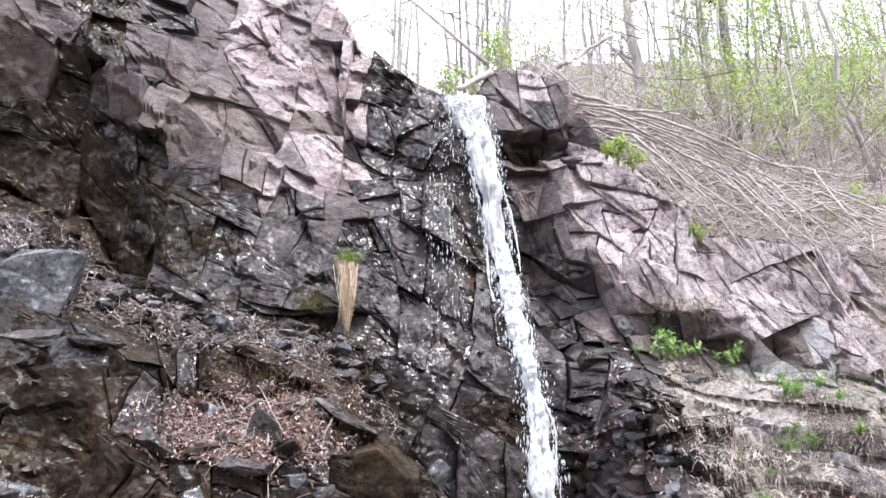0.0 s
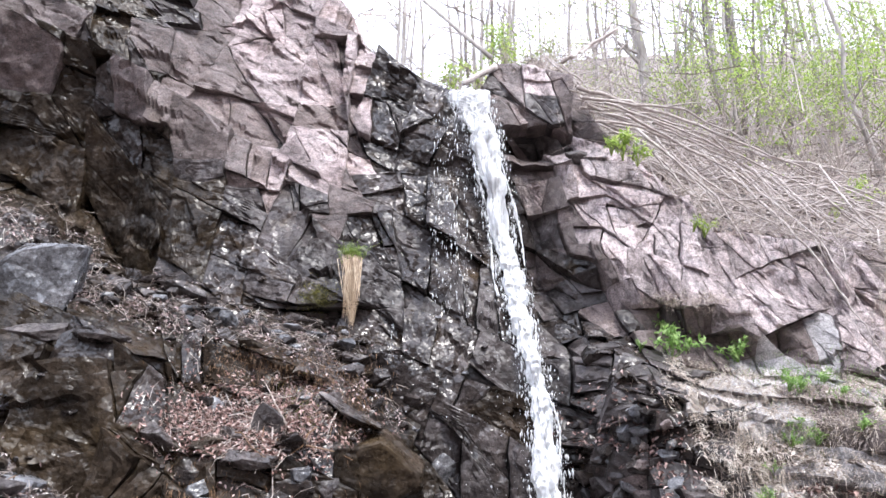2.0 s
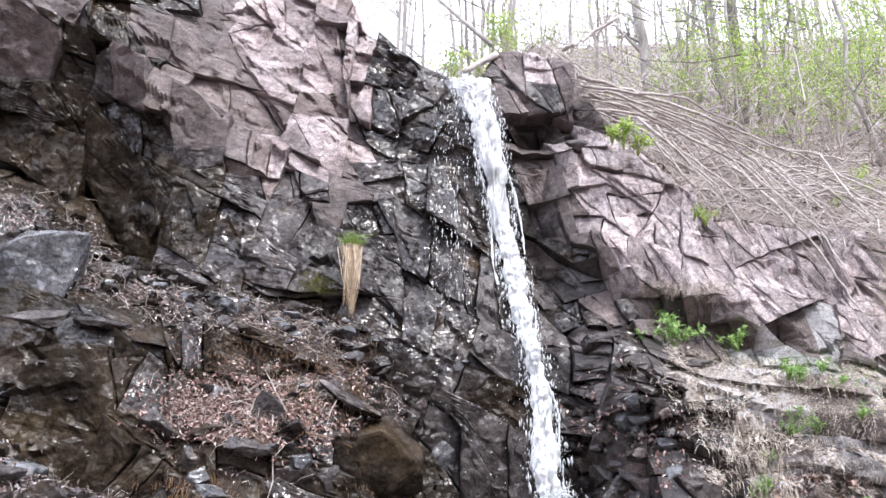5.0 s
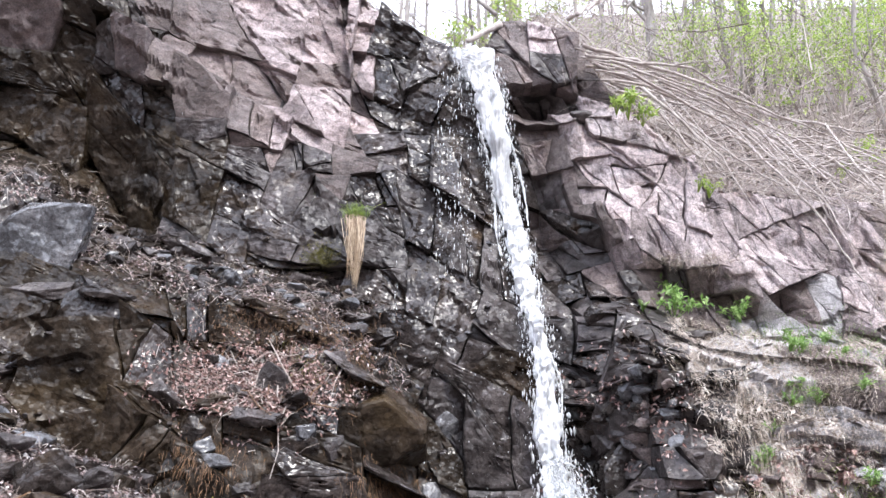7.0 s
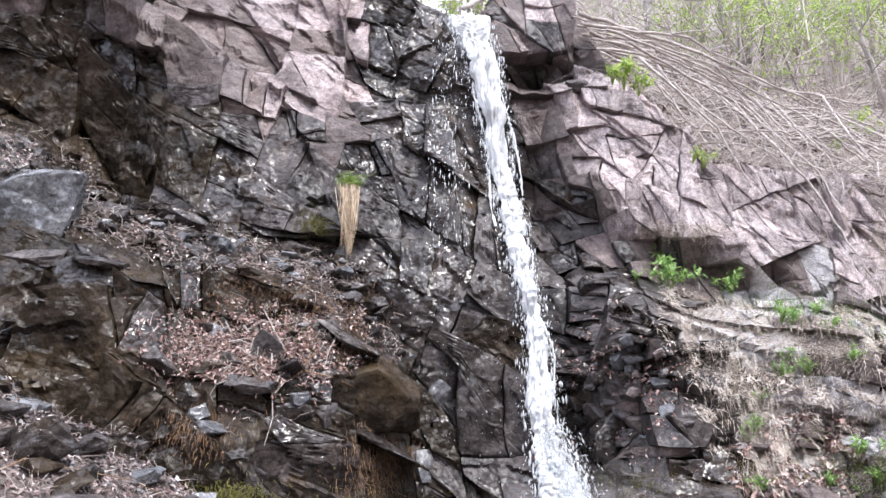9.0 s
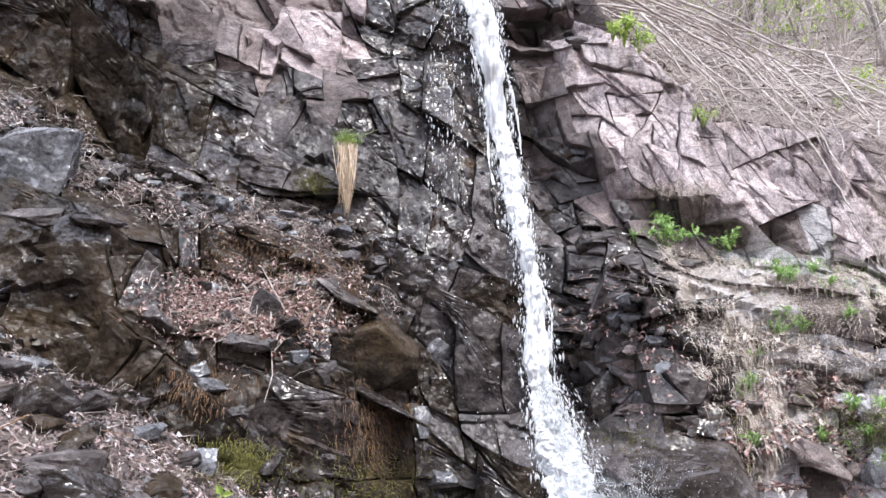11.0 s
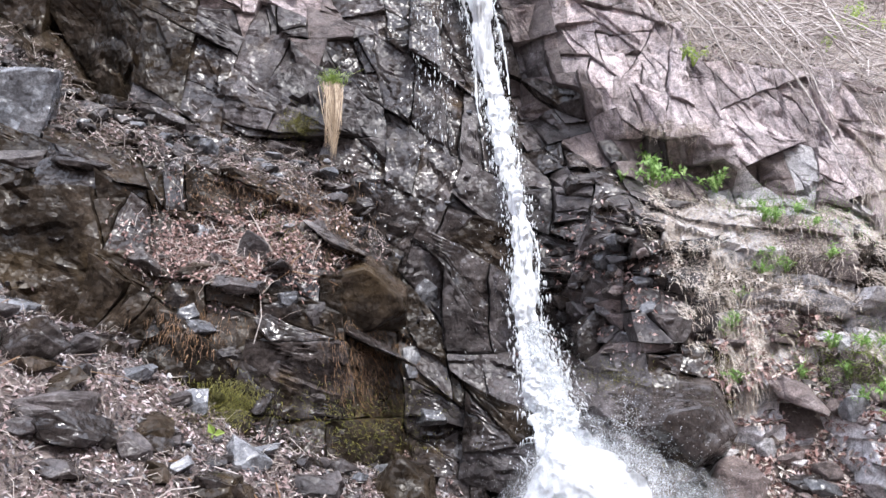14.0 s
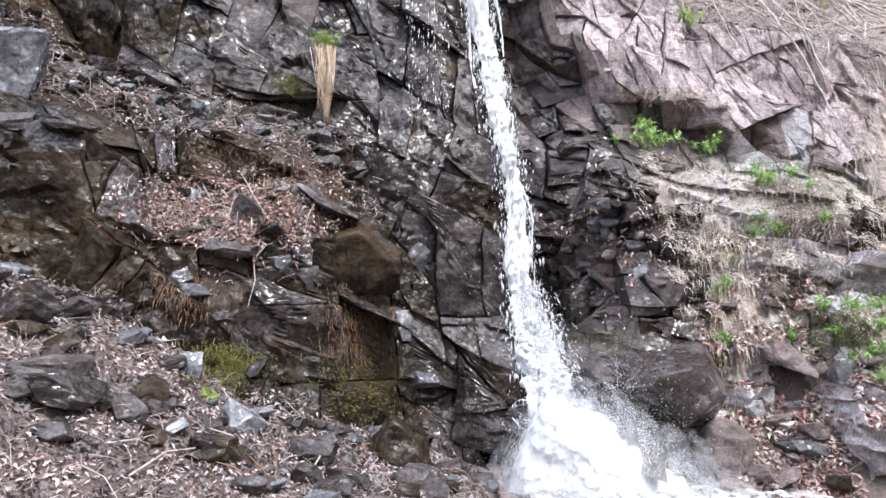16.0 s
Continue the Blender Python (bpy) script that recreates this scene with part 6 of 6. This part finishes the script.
def shrub(x, y, size, count, lift=0.6, label="spring shrub with fresh yellow-green leaves"):
    """Thin stems that carry clumps of young leaves about lift metres up."""
    thing = new("shrub")
    thing.location = (x, y, hill_z(x, y) - 0.05)
    tagged(thing, label, "shrub", "shrubs on the hill")
    lv, lf = [], []
    for _ in range(10):
        d = Vector((rng.gauss(0, 0.5) * size, rng.gauss(0, 0.4) * size, lift + rng.uniform(-0.6, 0.6) * size))
        d.z = max(d.z, 0.2)
        verts, faces = [], []
        m = Vector((d.x * 0.4, d.y * 0.4, d.z * 0.55)) + any_way() * 0.08 * size
        tube(verts, faces, [(0, 0, 0), m, d], [0.014, 0.01, 0.003], 5)
        for _ in range(4):
            e = any_way() * size * rng.uniform(0.2, 0.5)
            tube(verts, faces, [d * 0.8, d * 0.8 + e * 0.5, d * 0.8 + e], [0.006, 0.004, 0.002], 4)
            crown_leaves(lv, lf, d * 0.8 + e, 0.1 * size, count // 75, 0.03, 0.075)
        raw("stem", verts, faces, TWIG, thing)
        crown_leaves(lv, lf, d, 0.13 * size, count // 38, 0.03, 0.075)
    raw("crown", lv, lf, LEAF, thing)
    return thing


tree(-1.71, 17.00, 9, 0.055, 0, 60)
tree(-0.96, 15.00, 9, 0.060, 0.01, 40)
tree(-0.64, 18.00, 9, 0.059, -0.03, 40)
tree(0.27, 20.00, 9, 0.072, 0, 200)
tree(0.95, 17.00, 8, 0.043, 0.03, 300)
tree(3.53, 16.00, 9, 0.058, 0, 400)
tree(4.90, 17.00, 10, 0.166, 0, 60, "pale smooth-barked tree on the hillside")
tree(4.45, 14.00, 7, 0.035, 0.12, 100)
tree(6.81, 17.00, 10, 0.061, 0, 300)
tree(6.25, 15.00, 10, 0.141, 0, 500, "dark thick-barked tree on the hillside", stuff=DARK_BARK)
tree(5.56, 13.00, 8, 0.042, 0.02, 200, "pale smooth-barked tree on the hillside")
tree(7.39, 16.00, 8, 0.052, 0.1, 400)
tree(9.07, 18.00, 9, 0.091, 0, 500)
tree(7.01, 11.50, 7, 0.054, -0.01, 900, "branching brown tree on the slope with fresh leaves")
tree(7.69, 12.20, 7, 0.044, 0.12, 500)
tree(9.13, 14.00, 8, 0.061, 0.05, 700)
tree(8.87, 16.00, 8, 0.058, -0.05, 900)
tree(2.98, 18.00, 9, 0.059, 0.02, 200)
tree(2.47, 20.00, 9, 0.058, -0.03, 200)
tree(6.92, 19.00, 9, 0.069, 0.03, 300)
tree(5.86, 14.50, 8, 0.037, -0.02, 100, "dark thick-barked tree on the hillside", stuff=DARK_BARK)
tree(6.89, 15.50, 8, 0.045, 0.06, 100, "dark thick-barked tree on the hillside", stuff=DARK_BARK)
tree(7.90, 16.00, 8, 0.052, 0.09, 100, "dark thick-barked tree on the hillside", stuff=DARK_BARK)
tree(4.64, 15.00, 7, 0.027, 0.2, 60, "dark thick-barked tree on the hillside", stuff=DARK_BARK)
shrub(1.03, 11.50, 0.6, 979, 0.94)
shrub(-0.04, 10.60, 0.35, 364, 1.30)
shrub(0.49, 10.50, 0.25, 224, 1.09)
shrub(4.52, 13.00, 0.8, 979, 1.80)
shrub(5.13, 13.00, 0.9, 1400, 1.96)
shrub(6.14, 13.50, 0.8, 1120, 1.63)
shrub(7.08, 13.00, 1.1, 2100, 2.16)
shrub(6.13, 12.00, 0.7, 840, 1.51)
shrub(8.45, 14.00, 1.2, 1680, 2.04)
shrub(8.46, 13.00, 1.2, 1540, 2.76)
shrub(5.04, 15.00, 0.8, 700, 2.56)
shrub(1.94, 13.00, 0.5, 420, 1.27)
shrub(7.55, 12.00, 0.6, 700, 1.20)
shrub(6.37, 11.50, 0.5, 420, 1.12)
shrub(8.47, 15.00, 1.2, 1260, 3.02)
shrub(5.48, 9.50, 0.35, 280, 0.25)
def far_stem():
    x, y = rng.uniform(-3, 26), rng.uniform(15, 44)
    h = rng.uniform(5, 13)
    b = Vector((x, y, hill_z(x, y) - 0.3))
    lean = rng.gauss(0, 0.06)
    return [b, b + Vector((lean * h * 0.5 + rng.gauss(0, 0.1), 0, h * 0.5)), b + Vector((lean * h, 0, h))], rng.uniform(0.02, 0.08)


def far_twig():
    x, y = rng.uniform(-8, 24), rng.uniform(11, 36)
    b = Vector((x, y, hill_z(x, y) + 9 * rng.random() ** 1.3))
    d = Vector((rng.gauss(0, 0.6), rng.gauss(0, 0.3), rng.uniform(-0.2, 1.2))).normalized() * rng.uniform(0.5, 2.2)
    return [b, b + d * 0.5 + any_way() * 0.12, b + d], rng.uniform(0.005, 0.018)


def bush_twig():
    """A thin upright twig of the scrub on the slope."""
    x = rng.uniform(1.5, 9.5)
    y = face_y(x, top_z(x)) + rng.uniform(1.6, 6.5)
    b = Vector((x, y, hill_z(x, y) + 1.6 * rng.random() ** 2))
    d = Vector((rng.gauss(0.1, 0.6), rng.gauss(0, 0.3), rng.uniform(0.1, 1.2))).normalized() * rng.uniform(0.3, 1.1)
    return [b, b + d * 0.5 + any_way() * 0.08, b + d], rng.uniform(0.003, 0.009)


strands("scrub", "scrub", "bare grey twigs of scrub standing on the slope", 1500, bush_twig, TWIG)
strands("far_wood", "forest", "distant bare tree trunks of the wood", 70, far_stem, BARK, 6)
strands("far_wood", "forest", "dark distant tree trunks of the wood", 22, far_stem, DARK_BARK, 6)
strands("far_twigs", "forest", "thin bare twigs of the distant wood", 9000, far_twig, TWIG)
lv, lf = [], []
for _ in range(380):
    x, y = 0.5 + 22 * rng.random(), rng.uniform(12, 34)
    c = Vector((x, y, hill_z(x, y) + 0.2 + 6 * rng.random() ** 1.5))
    for _ in range(4):
        crown_leaves(lv, lf, c + any_way() * 0.5, 0.2, 16, 0.035, 0.085)
for _ in range(170):
    x, y = 4.8 + 8 * rng.random(), rng.uniform(11, 18)
    c = Vector((x, y, hill_z(x, y) + 0.1 + (2 + 0.4 * x) * rng.random()))
    for _ in range(4):
        crown_leaves(lv, lf, c + any_way() * 0.4, 0.13, 12, 0.04, 0.1)
tagged(raw("far_foliage", lv, lf, LEAF), "sparse fresh green leaves in the distant wood", "foliage", kind="stuff")
